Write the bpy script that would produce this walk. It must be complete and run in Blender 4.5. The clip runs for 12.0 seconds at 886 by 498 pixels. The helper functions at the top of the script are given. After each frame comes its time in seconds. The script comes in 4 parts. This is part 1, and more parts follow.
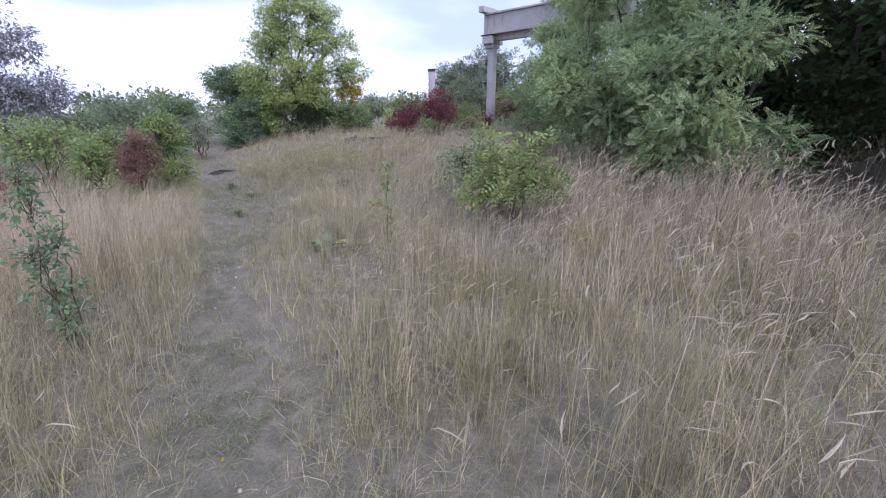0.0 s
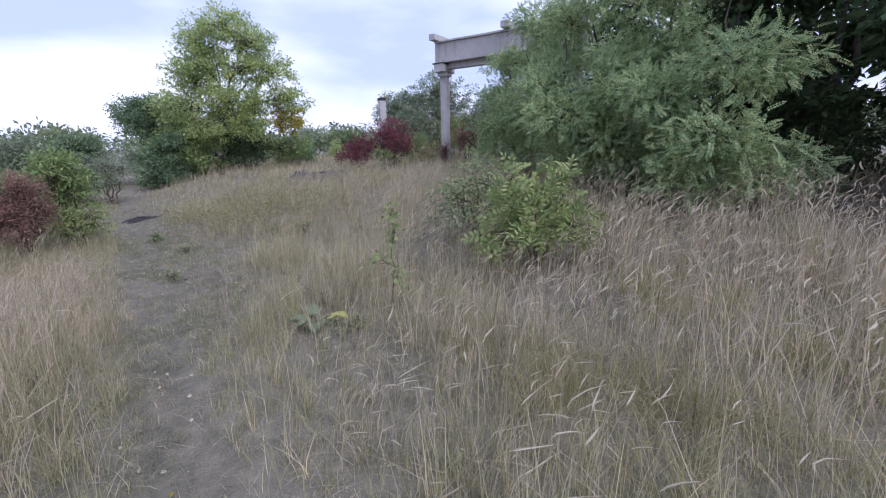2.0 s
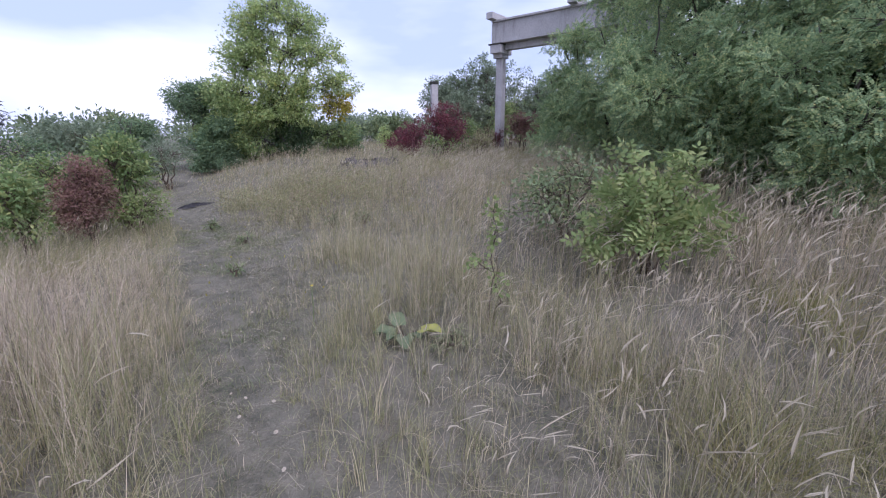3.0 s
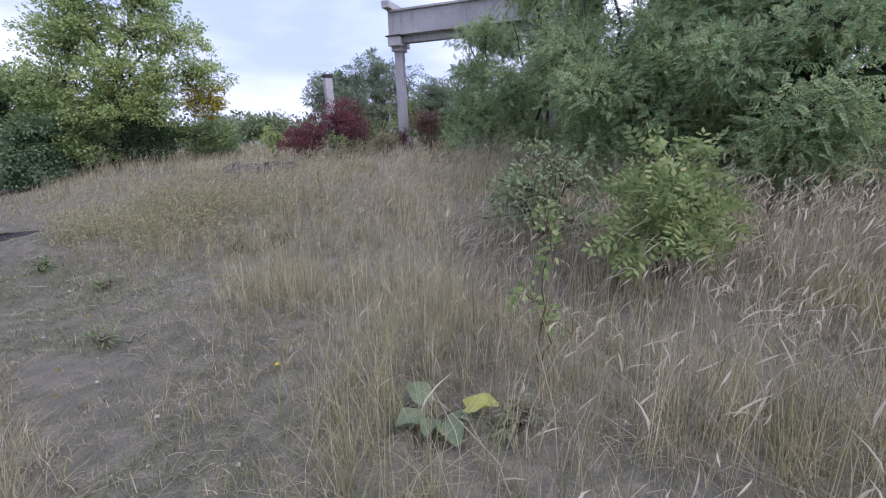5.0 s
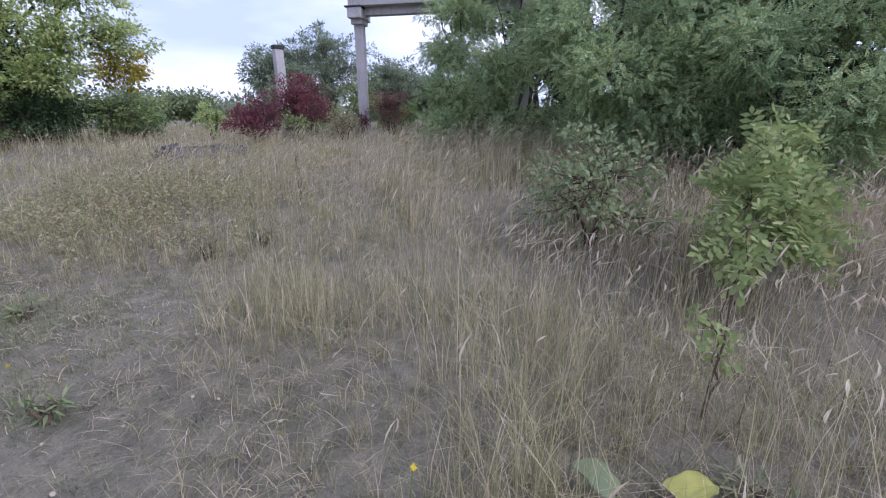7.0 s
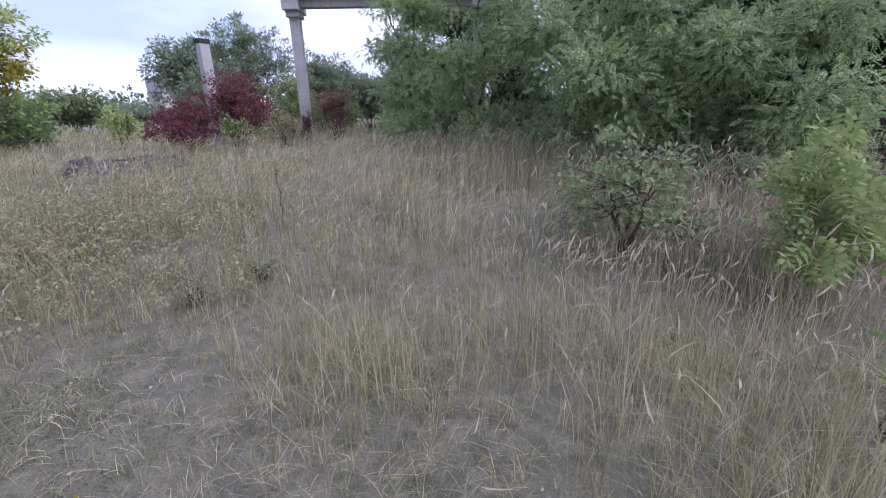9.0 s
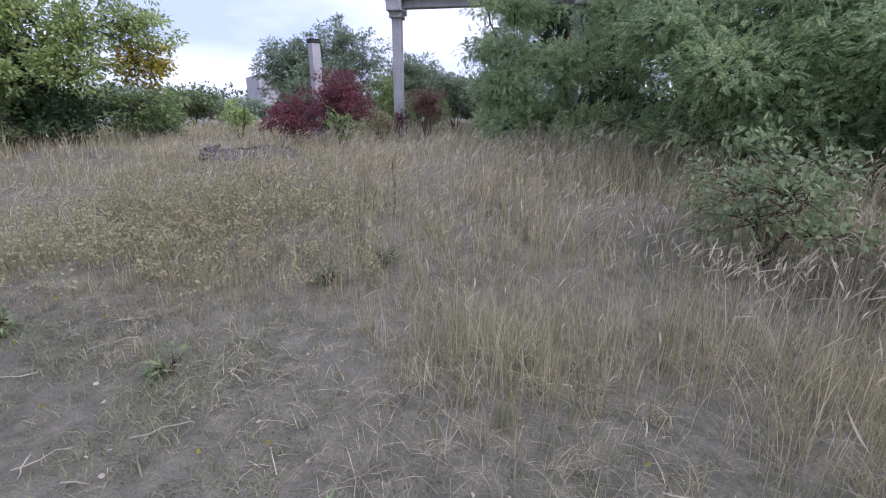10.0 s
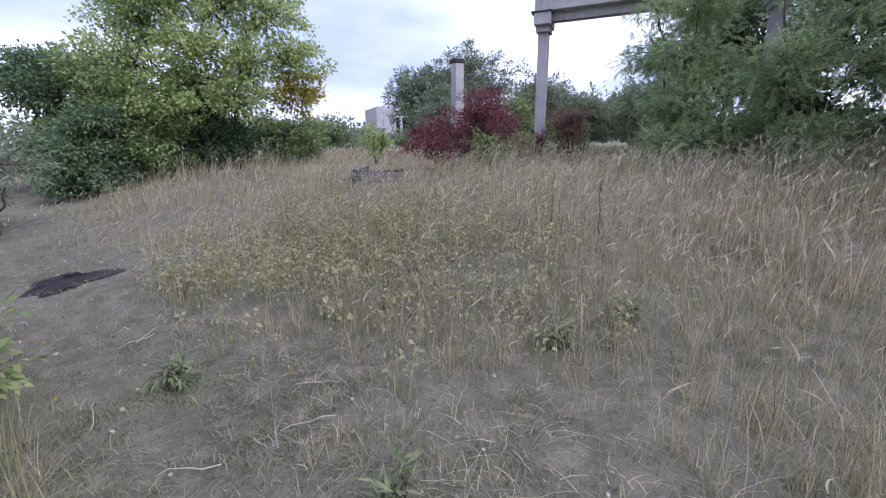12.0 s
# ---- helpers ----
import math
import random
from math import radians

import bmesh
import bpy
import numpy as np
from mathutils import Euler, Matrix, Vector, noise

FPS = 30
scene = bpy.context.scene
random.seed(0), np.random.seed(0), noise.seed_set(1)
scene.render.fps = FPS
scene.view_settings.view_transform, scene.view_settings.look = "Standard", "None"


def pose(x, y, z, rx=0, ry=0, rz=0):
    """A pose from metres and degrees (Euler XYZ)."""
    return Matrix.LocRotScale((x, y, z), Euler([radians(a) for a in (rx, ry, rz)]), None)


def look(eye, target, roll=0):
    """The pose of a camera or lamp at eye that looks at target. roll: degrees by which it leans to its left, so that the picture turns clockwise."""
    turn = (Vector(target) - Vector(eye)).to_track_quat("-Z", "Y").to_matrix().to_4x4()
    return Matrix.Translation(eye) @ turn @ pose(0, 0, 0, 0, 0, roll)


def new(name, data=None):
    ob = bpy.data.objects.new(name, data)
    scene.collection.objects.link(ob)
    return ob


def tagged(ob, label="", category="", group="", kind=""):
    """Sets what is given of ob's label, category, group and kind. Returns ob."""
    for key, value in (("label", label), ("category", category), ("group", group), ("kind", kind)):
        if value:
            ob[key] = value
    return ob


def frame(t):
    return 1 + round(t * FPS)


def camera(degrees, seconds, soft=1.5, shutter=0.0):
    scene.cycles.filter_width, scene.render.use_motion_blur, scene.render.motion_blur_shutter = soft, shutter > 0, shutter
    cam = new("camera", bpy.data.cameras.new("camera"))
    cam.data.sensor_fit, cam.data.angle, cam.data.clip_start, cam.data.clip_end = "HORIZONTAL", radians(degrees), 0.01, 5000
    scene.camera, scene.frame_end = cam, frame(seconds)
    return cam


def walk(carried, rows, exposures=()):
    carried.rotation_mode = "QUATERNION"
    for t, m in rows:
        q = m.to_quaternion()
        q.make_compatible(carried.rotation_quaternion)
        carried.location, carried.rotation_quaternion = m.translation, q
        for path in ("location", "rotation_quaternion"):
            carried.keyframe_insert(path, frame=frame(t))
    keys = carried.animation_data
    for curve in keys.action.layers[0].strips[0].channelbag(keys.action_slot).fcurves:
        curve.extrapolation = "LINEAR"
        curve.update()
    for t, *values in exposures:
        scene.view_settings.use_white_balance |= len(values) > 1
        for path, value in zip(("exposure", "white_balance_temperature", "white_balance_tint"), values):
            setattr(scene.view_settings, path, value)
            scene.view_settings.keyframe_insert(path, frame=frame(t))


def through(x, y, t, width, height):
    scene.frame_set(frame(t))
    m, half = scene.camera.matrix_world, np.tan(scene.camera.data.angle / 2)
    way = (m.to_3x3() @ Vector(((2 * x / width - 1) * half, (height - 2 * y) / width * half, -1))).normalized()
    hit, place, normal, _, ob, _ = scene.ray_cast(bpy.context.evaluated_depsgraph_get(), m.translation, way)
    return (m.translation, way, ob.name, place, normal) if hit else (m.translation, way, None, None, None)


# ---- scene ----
cam = camera(95.0, 12.0, soft=1.15)
PATH = [
    (0, 0.005, -0.001, 1.566, 0.99, -18.73, 0.28),
    (0.5, -0.202, 0.305, 1.568, 9.22, -15.34, -0.62),
    (1, -0.360, 0.620, 1.565, 17.18, -18.35, 1.86),
    (1.5, -0.551, 0.914, 1.563, 2.69, -18.66, 1.10),
    (2, -0.803, 1.178, 1.559, -8.52, -14.91, 1.39),
    (2.5, -1.086, 1.484, 1.557, -2.53, -15.79, 0.69),
    (3, -1.315, 1.829, 1.530, -3.79, -16.41, 1.13),
    (3.5, -1.443, 2.179, 1.478, -9.70, -15.81, 2.41),
    (3.7, -1.519, 2.317, 1.464, -10.87, -15.84, 1.20),
    (5.3, -2.110, 3.147, 1.424, -22.54, -16.86, 0.48),
    (5.5, -2.175, 3.260, 1.419, -22.88, -18.02, -0.96),
    (6, -2.311, 3.539, 1.402, -9.14, -17.27, 0.73),
    (6.5, -2.420, 3.786, 1.372, -20.37, -18.95, 0.51),
    (7, -2.574, 4.042, 1.358, -29.68, -18.15, -0.14),
    (7.2, -2.610, 4.161, 1.350, -31.80, -18.93, -0.54),
    (8.8, -3.099, 4.888, 1.431, -43.25, -18.98, 1.48),
    (9, -3.146, 4.976, 1.436, -41.21, -18.61, 0.76),
    (9.5, -3.338, 5.117, 1.431, -39.76, -16.13, 0.62),
    (10, -3.559, 5.239, 1.400, -31.67, -18.54, -0.31),
    (10.5, -3.777, 5.504, 1.333, -9.59, -18.12, -3.95),
    (11, -3.882, 5.844, 1.284, 6.94, -21.27, -2.58),
    (11.5, -3.876, 6.196, 1.263, -9.00, -18.79, 0.04),
    (12, -4.044, 6.524, 1.243, -18.40, -14.83, 0.75),
]
walk(cam, [(t, pose(x, y, z, 90 + pitch, roll, yaw)) for t, x, y, z, yaw, pitch, roll in PATH], [(0.0, 0.86, 5530, 28), (1.5, 0.70, 5530, 28), (2.5, 0.70, 5530, 28), (3.7, 0.66, 5530, 28), (5.3, 0.72, 5530, 28), (9.0, 0.80, 5530, 28), (12.0, 0.78, 5530, 28)])

# ---- sky and sun: bright overcast ----
SUN_HEIGHT, SUN_TURN = 48.0, 140.0
world = bpy.data.worlds.new("overcast_sky")
scene.world = world
world.use_nodes = True
wn, wl = world.node_tree.nodes, world.node_tree.links
wn.clear()
w_out = wn.new("ShaderNodeOutputWorld")
w_bg = wn.new("ShaderNodeBackground")
w_sky = wn.new("ShaderNodeTexSky")
w_sky.sky_type, w_sky.sun_disc = "NISHITA", False
w_sky.sun_elevation, w_sky.sun_rotation = radians(SUN_HEIGHT), radians(SUN_TURN)
w_sky.dust_density, w_sky.ozone_density = 2.0, 2.0
w_co = wn.new("ShaderNodeTexCoord")
w_map = wn.new("ShaderNodeMapping")
w_map.inputs["Scale"].default_value = (1.0, 1.0, 3.2)
w_map.inputs["Location"].default_value = (3.4, 1.2, 0.35)
w_noise = wn.new("ShaderNodeTexNoise")
w_noise.inputs["Scale"].default_value = 1.7
w_noise.inputs["Detail"].default_value = 5.0
w_noise.inputs["Roughness"].default_value = 0.48
w_ramp = wn.new("ShaderNodeValToRGB")
w_ramp.color_ramp.elements[0].position, w_ramp.color_ramp.elements[0].color = 0.36, (4.2, 4.9, 6.1, 1)
w_ramp.color_ramp.elements[1].position, w_ramp.color_ramp.elements[1].color = 0.62, (8.3, 8.5, 8.9, 1)
w_mix = wn.new("ShaderNodeMix")
w_mix.data_type = "RGBA"
w_mix.inputs[0].default_value = 0.9
wl.new(w_co.outputs["Generated"], w_map.inputs["Vector"])
wl.new(w_map.outputs[0], w_noise.inputs["Vector"])
wl.new(w_noise.outputs["Fac"], w_ramp.inputs[0])
wl.new(w_sky.outputs[0], w_mix.inputs[6])
wl.new(w_ramp.outputs[0], w_mix.inputs[7])
wl.new(w_mix.outputs[2], w_bg.inputs["Color"])
w_bg.inputs["Strength"].default_value = 0.1
wl.new(w_bg.outputs[0], w_out.inputs["Surface"])

sun_data = bpy.data.lights.new("sun", "SUN")
sun_data.energy, sun_data.angle, sun_data.color = 1.4, radians(35), (1.0, 0.96, 0.9)
sun = new("sun", sun_data)
_a, _h = radians(SUN_TURN), radians(SUN_HEIGHT)
sun.matrix_world = look((math.sin(_a) * math.cos(_h) * 50, math.cos(_a) * math.cos(_h) * 50, math.sin(_h) * 50), (0, 0, 0))


# ---- materials ----
def node_mat(name):
    m = bpy.data.materials.new(name)
    m.use_nodes = True
    n, l = m.node_tree.nodes, m.node_tree.links
    return m, n, l, n["Principled BSDF"]


def add_noise(n, l, scale, detail=4.0, rough=0.55, stretch=None):
    co = n.new("ShaderNodeTexCoord")
    tex = n.new("ShaderNodeTexNoise")
    tex.inputs["Scale"].default_value = scale
    tex.inputs["Detail"].default_value = detail
    tex.inputs["Roughness"].default_value = rough
    if stretch:
        mp = n.new("ShaderNodeMapping")
        mp.inputs["Scale"].default_value = stretch
        l.new(co.outputs["Object"], mp.inputs["Vector"])
        l.new(mp.outputs[0], tex.inputs["Vector"])
    else:
        l.new(co.outputs["Object"], tex.inputs["Vector"])
    return tex


def add_ramp(n, l, source, stops):
    r = n.new("ShaderNodeValToRGB")
    e = r.color_ramp.elements
    while len(e) < len(stops):
        e.new(0.5)
    for q, (p, c) in zip(e, stops):
        q.position, q.color = p, (*c, 1)
    l.new(source, r.inputs[0])
    return r


def add_mix(n, l, fac, a, b, blend="MIX"):
    x = n.new("ShaderNodeMix")
    x.data_type, x.blend_type = "RGBA", blend
    if isinstance(fac, float):
        x.inputs[0].default_value = fac
    else:
        l.new(fac, x.inputs[0])
    for sock, v in ((x.inputs[6], a), (x.inputs[7], b)):
        if isinstance(v, tuple):
            sock.default_value = (*v, 1)
        else:
            l.new(v, sock)
    return x.outputs[2]


def add_bump(n, l, b, source, strength, distance):
    k = n.new("ShaderNodeBump")
    k.inputs["Strength"].default_value, k.inputs["Distance"].default_value = strength, distance
    l.new(source, k.inputs["Height"])
    l.new(k.outputs[0], b.inputs["Normal"])


def leaf_mat(name, stops, drift, patch=0.7, through=0.35, rough=0.7, tuft=0.0):
    """Leaf or blade: colour by piece, drifting by patches of the plant; some light passes through."""
    m, n, l, b = node_mat(name)
    geo = n.new("ShaderNodeNewGeometry")
    r = add_ramp(n, l, geo.outputs["Random Per Island"], stops)
    tex = add_noise(n, l, patch, 3.0)
    k = add_ramp(n, l, tex.outputs["Fac"], [(0.38, (0, 0, 0)), (0.66, (1, 1, 1))])
    col = add_mix(n, l, k.outputs[0], r.outputs[0], add_mix(n, l, 0.55, r.outputs[0], drift))
    if tuft:
        small = add_noise(n, l, tuft, 2.0, 0.6, (1, 1, 0.2))
        k2 = add_ramp(n, l, small.outputs["Fac"], [(0.33, (0.62, 0.61, 0.61)), (0.5, (0.98, 0.97, 0.95)), (0.67, (1.3, 1.26, 1.18))])
        col = add_mix(n, l, 1.0, col, k2.outputs[0], "MULTIPLY")
    l.new(col, b.inputs["Base Color"])
    b.inputs["Roughness"].default_value = rough
    b.inputs["Specular IOR Level"].default_value = 0.18
    tr = n.new("ShaderNodeBsdfTranslucent")
    l.new(col, tr.inputs["Color"])
    ms = n.new("ShaderNodeMixShader")
    ms.inputs[0].default_value = through
    l.new(b.outputs[0], ms.inputs[1])
    l.new(tr.outputs[0], ms.inputs[2])
    l.new(ms.outputs[0], n["Material Output"].inputs["Surface"])
    return m


def bark_mat(name, dark, light):
    m, n, l, b = node_mat(name)
    tex = add_noise(n, l, 9.0, 6.0, 0.65, (1, 1, 0.25))
    r = add_ramp(n, l, tex.outputs["Fac"], [(0.35, dark), (0.68, light)])
    l.new(r.outputs[0], b.inputs["Base Color"])
    b.inputs["Roughness"].default_value = 0.9
    add_bump(n, l, b, tex.outputs["Fac"], 0.7, 0.02)
    return m


M_GRASS = leaf_mat("dry_grass", [(0.0, (0.10, 0.09, 0.055)), (0.25, (0.37, 0.325, 0.21)), (0.5, (0.64, 0.57, 0.39)), (0.72, (0.325, 0.288, 0.176)), (0.88, (0.25, 0.27, 0.12)), (1.0, (0.08, 0.083, 0.048))], (0.314, 0.304, 0.154), 0.55, 0.3, 0.6, 5.0)
M_GREENBLADE = leaf_mat("green_blade", [(0.0, (0.19, 0.205, 0.10)), (0.6, (0.32, 0.325, 0.155)), (1.0, (0.46, 0.43, 0.25))], (0.36, 0.335, 0.18), 1.2, 0.3)
M_GRASS_PALE = leaf_mat("pale_straw", [(0.0, (0.44, 0.37, 0.28)), (0.5, (0.70, 0.605, 0.485)), (1.0, (0.37, 0.315, 0.215))], (0.48, 0.405, 0.28), 0.7, 0.3, 0.6, 5.0)
M_PLUME = leaf_mat("seed_plume", [(0.0, (0.70, 0.63, 0.49)), (0.5, (0.55, 0.49, 0.365)), (1.0, (0.40, 0.35, 0.25))], (0.50, 0.43, 0.32), 1.2, 0.35, 0.8)
M_SHORT = leaf_mat("short_grass", [(0.0, (0.42, 0.385, 0.295)), (0.3, (0.26, 0.24, 0.178)), (0.55, (0.15, 0.14, 0.105)), (0.75, (0.14, 0.165, 0.092)), (1.0, (0.10, 0.135, 0.07))], (0.25, 0.236, 0.18), 0.9, 0.2, 0.65, 7.0)
M_RUST = leaf_mat("rusty_weed", [(0.0, (0.24, 0.18, 0.12)), (0.35, (0.42, 0.35, 0.23)), (0.55, (0.36, 0.35, 0.17)), (1.0, (0.24, 0.28, 0.12))], (0.36, 0.35, 0.18), 1.4, 0.3)
M_LOCUST = leaf_mat("locust_leaf", [(0.0, (0.18, 0.27, 0.14)), (0.5, (0.33, 0.435, 0.21)), (0.85, (0.52, 0.60, 0.29)), (1.0, (0.60, 0.54, 0.23))], (0.18, 0.28, 0.15), 0.9, 0.45)
# Dark leaf colour; also paints shade in the thicket and under the yellowing tree.
M_DARK_SHADED = leaf_mat("dark_and_shaded_leaf", [(0.0, (0.045, 0.0798, 0.036)), (0.6, (0.075, 0.123, 0.0495)), (1.0, (0.112, 0.145, 0.051))], (0.0525, 0.087, 0.048), 0.8, 0.3)
M_GREEN = leaf_mat("green_leaf", [(0.0, (0.16, 0.24, 0.092)), (0.6, (0.25, 0.345, 0.13)), (1.0, (0.44, 0.46, 0.17))], (0.17, 0.24, 0.10), 0.7, 0.4)
M_TREE = leaf_mat("yellowing_leaf", [(0.0, (0.28, 0.37, 0.14)), (0.5, (0.43, 0.53, 0.215)), (0.85, (0.57, 0.63, 0.27)), (1.0, (0.62, 0.57, 0.18))], (0.29, 0.39, 0.16), 0.55, 0.5)
M_YELLOW = leaf_mat("yellow_leaf", [(0.0, (0.50, 0.36, 0.05)), (0.6, (0.42, 0.36, 0.06)), (1.0, (0.26, 0.28, 0.05))], (0.34, 0.32, 0.06), 1.0, 0.4)
M_LIME = leaf_mat("lime_leaf", [(0.0, (0.20, 0.275, 0.10)), (0.6, (0.30, 0.37, 0.14)), (1.0, (0.42, 0.43, 0.18))], (0.19, 0.255, 0.105), 1.3, 0.4)
M_RED = leaf_mat("red_leaf", [(0.0, (0.14, 0.052, 0.068)), (0.6, (0.22, 0.07, 0.088)), (1.0, (0.29, 0.12, 0.105))], (0.14, 0.075, 0.08), 1.1, 0.4)
M_BROWNRED = leaf_mat("brown_red_leaf", [(0.0, (0.21, 0.125, 0.11)), (0.6, (0.32, 0.175, 0.15)), (1.0, (0.31, 0.25, 0.14))], (0.24, 0.17, 0.13), 1.3, 0.4)
M_WILLOW = leaf_mat("willow_leaf", [(0.0, (0.20, 0.25, 0.16)), (0.6, (0.30, 0.35, 0.235)), (1.0, (0.40, 0.43, 0.30))], (0.18, 0.23, 0.145), 0.8, 0.4)
M_BACKWILLOW = leaf_mat("dull_willow_leaf", [(0.0, (0.18, 0.23, 0.15)), (0.6, (0.28, 0.34, 0.215)), (1.0, (0.40, 0.44, 0.29))], (0.18, 0.23, 0.155), 0.8, 0.4)
M_PURPLE = leaf_mat("greyish_leaf", [(0.0, (0.21, 0.215, 0.225)), (0.6, (0.31, 0.315, 0.325)), (1.0, (0.40, 0.405, 0.40))], (0.21, 0.215, 0.215), 0.8, 0.3)
M_FAR = leaf_mat("far_leaf", [(0.0, (0.12, 0.17, 0.09)), (0.6, (0.17, 0.21, 0.11)), (1.0, (0.24, 0.25, 0.13))], (0.13, 0.17, 0.11), 0.08, 0.3)
M_BURDOCK = leaf_mat("broad_green_leaf", [(0.0, (0.15, 0.20, 0.12)), (1.0, (0.19, 0.245, 0.14))], (0.23, 0.27, 0.14), 9.0, 0.25)
M_YELLOWLEAF = leaf_mat("yellowed_broad_leaf", [(0.0, (0.50, 0.47, 0.12)), (1.0, (0.46, 0.45, 0.13))], (0.36, 0.40, 0.13), 12.0, 0.3)
M_BLUEGREEN = leaf_mat("blue_green_leaf", [(0.0, (0.13, 0.20, 0.11)), (0.6, (0.19, 0.275, 0.14)), (1.0, (0.26, 0.33, 0.155))], (0.14, 0.21, 0.125), 0.8, 0.35)
M_PALEGREEN = leaf_mat("pale_green_leaf", [(0.0, (0.17, 0.23, 0.11)), (0.6, (0.25, 0.31, 0.16)), (1.0, (0.36, 0.38, 0.17))], (0.17, 0.22, 0.12), 1.2, 0.35)
M_COVER = leaf_mat("low_green_weed", [(0.0, (0.17, 0.21, 0.11)), (0.6, (0.23, 0.26, 0.14)), (1.0, (0.32, 0.30, 0.18))], (0.26, 0.26, 0.15), 2.5, 0.25)
M_TUFT = leaf_mat("yellow_green_blade", [(0.0, (0.22, 0.25, 0.09)), (0.5, (0.32, 0.31, 0.12)), (1.0, (0.42, 0.36, 0.18))], (0.34, 0.29, 0.15), 2.0, 0.35)
M_PETAL = leaf_mat("yellow_petal", [(0.0, (0.70, 0.55, 0.04)), (1.0, (0.62, 0.50, 0.05))], (0.66, 0.50, 0.05), 3.0, 0.3)
M_STRAW = bark_mat("bleached_twig", (0.30, 0.26, 0.20), (0.52, 0.46, 0.37))
M_BARK = bark_mat("grey_bark", (0.045, 0.037, 0.03), (0.14, 0.12, 0.10))
M_TWIG = bark_mat("brown_twig", (0.06, 0.042, 0.03), (0.15, 0.11, 0.08))


def concrete_mat():
    m, n, l, b = node_mat("weathered_concrete")
    big = add_noise(n, l, 1.6, 5.0, 0.6)
    fine = add_noise(n, l, 26.0, 6.0, 0.7)
    run = add_noise(n, l, 3.0, 4.0, 0.6, (3.0, 3.0, 0.35))
    c = add_ramp(n, l, big.outputs["Fac"], [(0.3, (0.40, 0.38, 0.37)), (0.7, (0.55, 0.53, 0.52))])
    d = add_ramp(n, l, run.outputs["Fac"], [(0.55, (0, 0, 0)), (0.75, (1, 1, 1))])
    c2 = add_mix(n, l, d.outputs[0], c.outputs[0], add_mix(n, l, 0.5, c.outputs[0], (0.22, 0.20, 0.18)))
    g = add_ramp(n, l, fine.outputs["Fac"], [(0.3, (0.75, 0.75, 0.75)), (0.7, (1.0, 1.0, 1.0))])
    l.new(add_mix(n, l, 1.0, c2, g.outputs[0], "MULTIPLY"), b.inputs["Base Color"])
    b.inputs["Roughness"].default_value = 0.92
    add_bump(n, l, b, fine.outputs["Fac"], 0.5, 0.006)
    return m


def soil_mat(name, dry, dark, litter):
    m, n, l, b = node_mat(name)
    big = add_noise(n, l, 0.9, 5.0, 0.6)
    mid = add_noise(n, l, 7.0, 5.0, 0.65)
    fine = add_noise(n, l, 70.0, 4.0, 0.7)
    c = add_ramp(n, l, big.outputs["Fac"], [(0.35, dark), (0.65, dry)])
    k = add_ramp(n, l, mid.outputs["Fac"], [(0.42, (0, 0, 0)), (0.62, (1, 1, 1))])
    c2 = add_mix(n, l, k.outputs[0], c.outputs[0], litter)
    g = add_ramp(n, l, fine.outputs["Fac"], [(0.3, (0.55, 0.55, 0.55)), (0.7, (1.0, 1.0, 1.0))])
    l.new(add_mix(n, l, 1.0, c2, g.outputs[0], "MULTIPLY"), b.inputs["Base Color"])
    b.inputs["Roughness"].default_value = 0.97
    add_bump(n, l, b, fine.outputs["Fac"], 0.9, 0.02)
    return m


M_CONCRETE = concrete_mat()
M_GROUND = soil_mat("dry_meadow_soil", (0.235, 0.216, 0.16), (0.145, 0.138, 0.096), (0.275, 0.25, 0.185))
M_ASH = soil_mat("burnt_soil", (0.035, 0.032, 0.036), (0.02, 0.02, 0.022), (0.06, 0.055, 0.055))
M_DARKCAP = soil_mat("mossy_bitumen", (0.06, 0.058, 0.055), (0.04, 0.04, 0.036), (0.08, 0.08, 0.06))
M_RUBBLE = soil_mat("weathered_rubble", (0.13, 0.115, 0.125), (0.07, 0.065, 0.07), (0.17, 0.155, 0.16))
# Near-black wall colour that paints the shade inside the ruin.
M_INNERSHADE = soil_mat("interior_shade_colour", (0.10, 0.10, 0.10), (0.07, 0.07, 0.07), (0.12, 0.12, 0.11))


# ---- mesh helpers ----
def raw_mesh(name, V, F, mats, index=None, smooth=False):
    """A mesh from vertex and triangle arrays that the generators below compute."""
    V = np.asarray(V, np.float32).reshape(-1, 3)
    F = np.asarray(F, np.int32).reshape(-1, 3)
    me = bpy.data.meshes.new(name)
    me.vertices.add(len(V))
    me.loops.add(F.size)
    me.polygons.add(len(F))
    me.vertices.foreach_set("co", V.ravel())
    me.loops.foreach_set("vertex_index", F.ravel())
    me.polygons.foreach_set("loop_start", np.arange(0, F.size, 3, dtype=np.int32))
    me.polygons.foreach_set("loop_total", np.full(len(F), 3, np.int32))
    for m in mats:
        me.materials.append(m)
    if index is not None:
        me.polygons.foreach_set("material_index", np.asarray(index, np.int32))
    if smooth:
        me.polygons.foreach_set("use_smooth", np.ones(len(F), bool))
    me.update(calc_edges=True)
    return me


def part(name, bm, material, parent, label=""):
    me = bpy.data.meshes.new(name)
    bm.to_mesh(me)
    bm.free()
    me.materials.append(material)
    ob = new(name, me)
    ob.parent = parent
    return tagged(ob, label)


def part_raw(name, V, F, material, parent, label="", smooth=False):
    ob = new(name, raw_mesh(name, V, F, [material], smooth=smooth))
    ob.parent = parent
    return tagged(ob, label)


def empty(name, at, turn=0.0, label="", category="", group="", kind=""):
    ob = new(name)
    ob.matrix_basis = pose(*at, 0, 0, turn)
    return tagged(ob, label, category, group, kind)


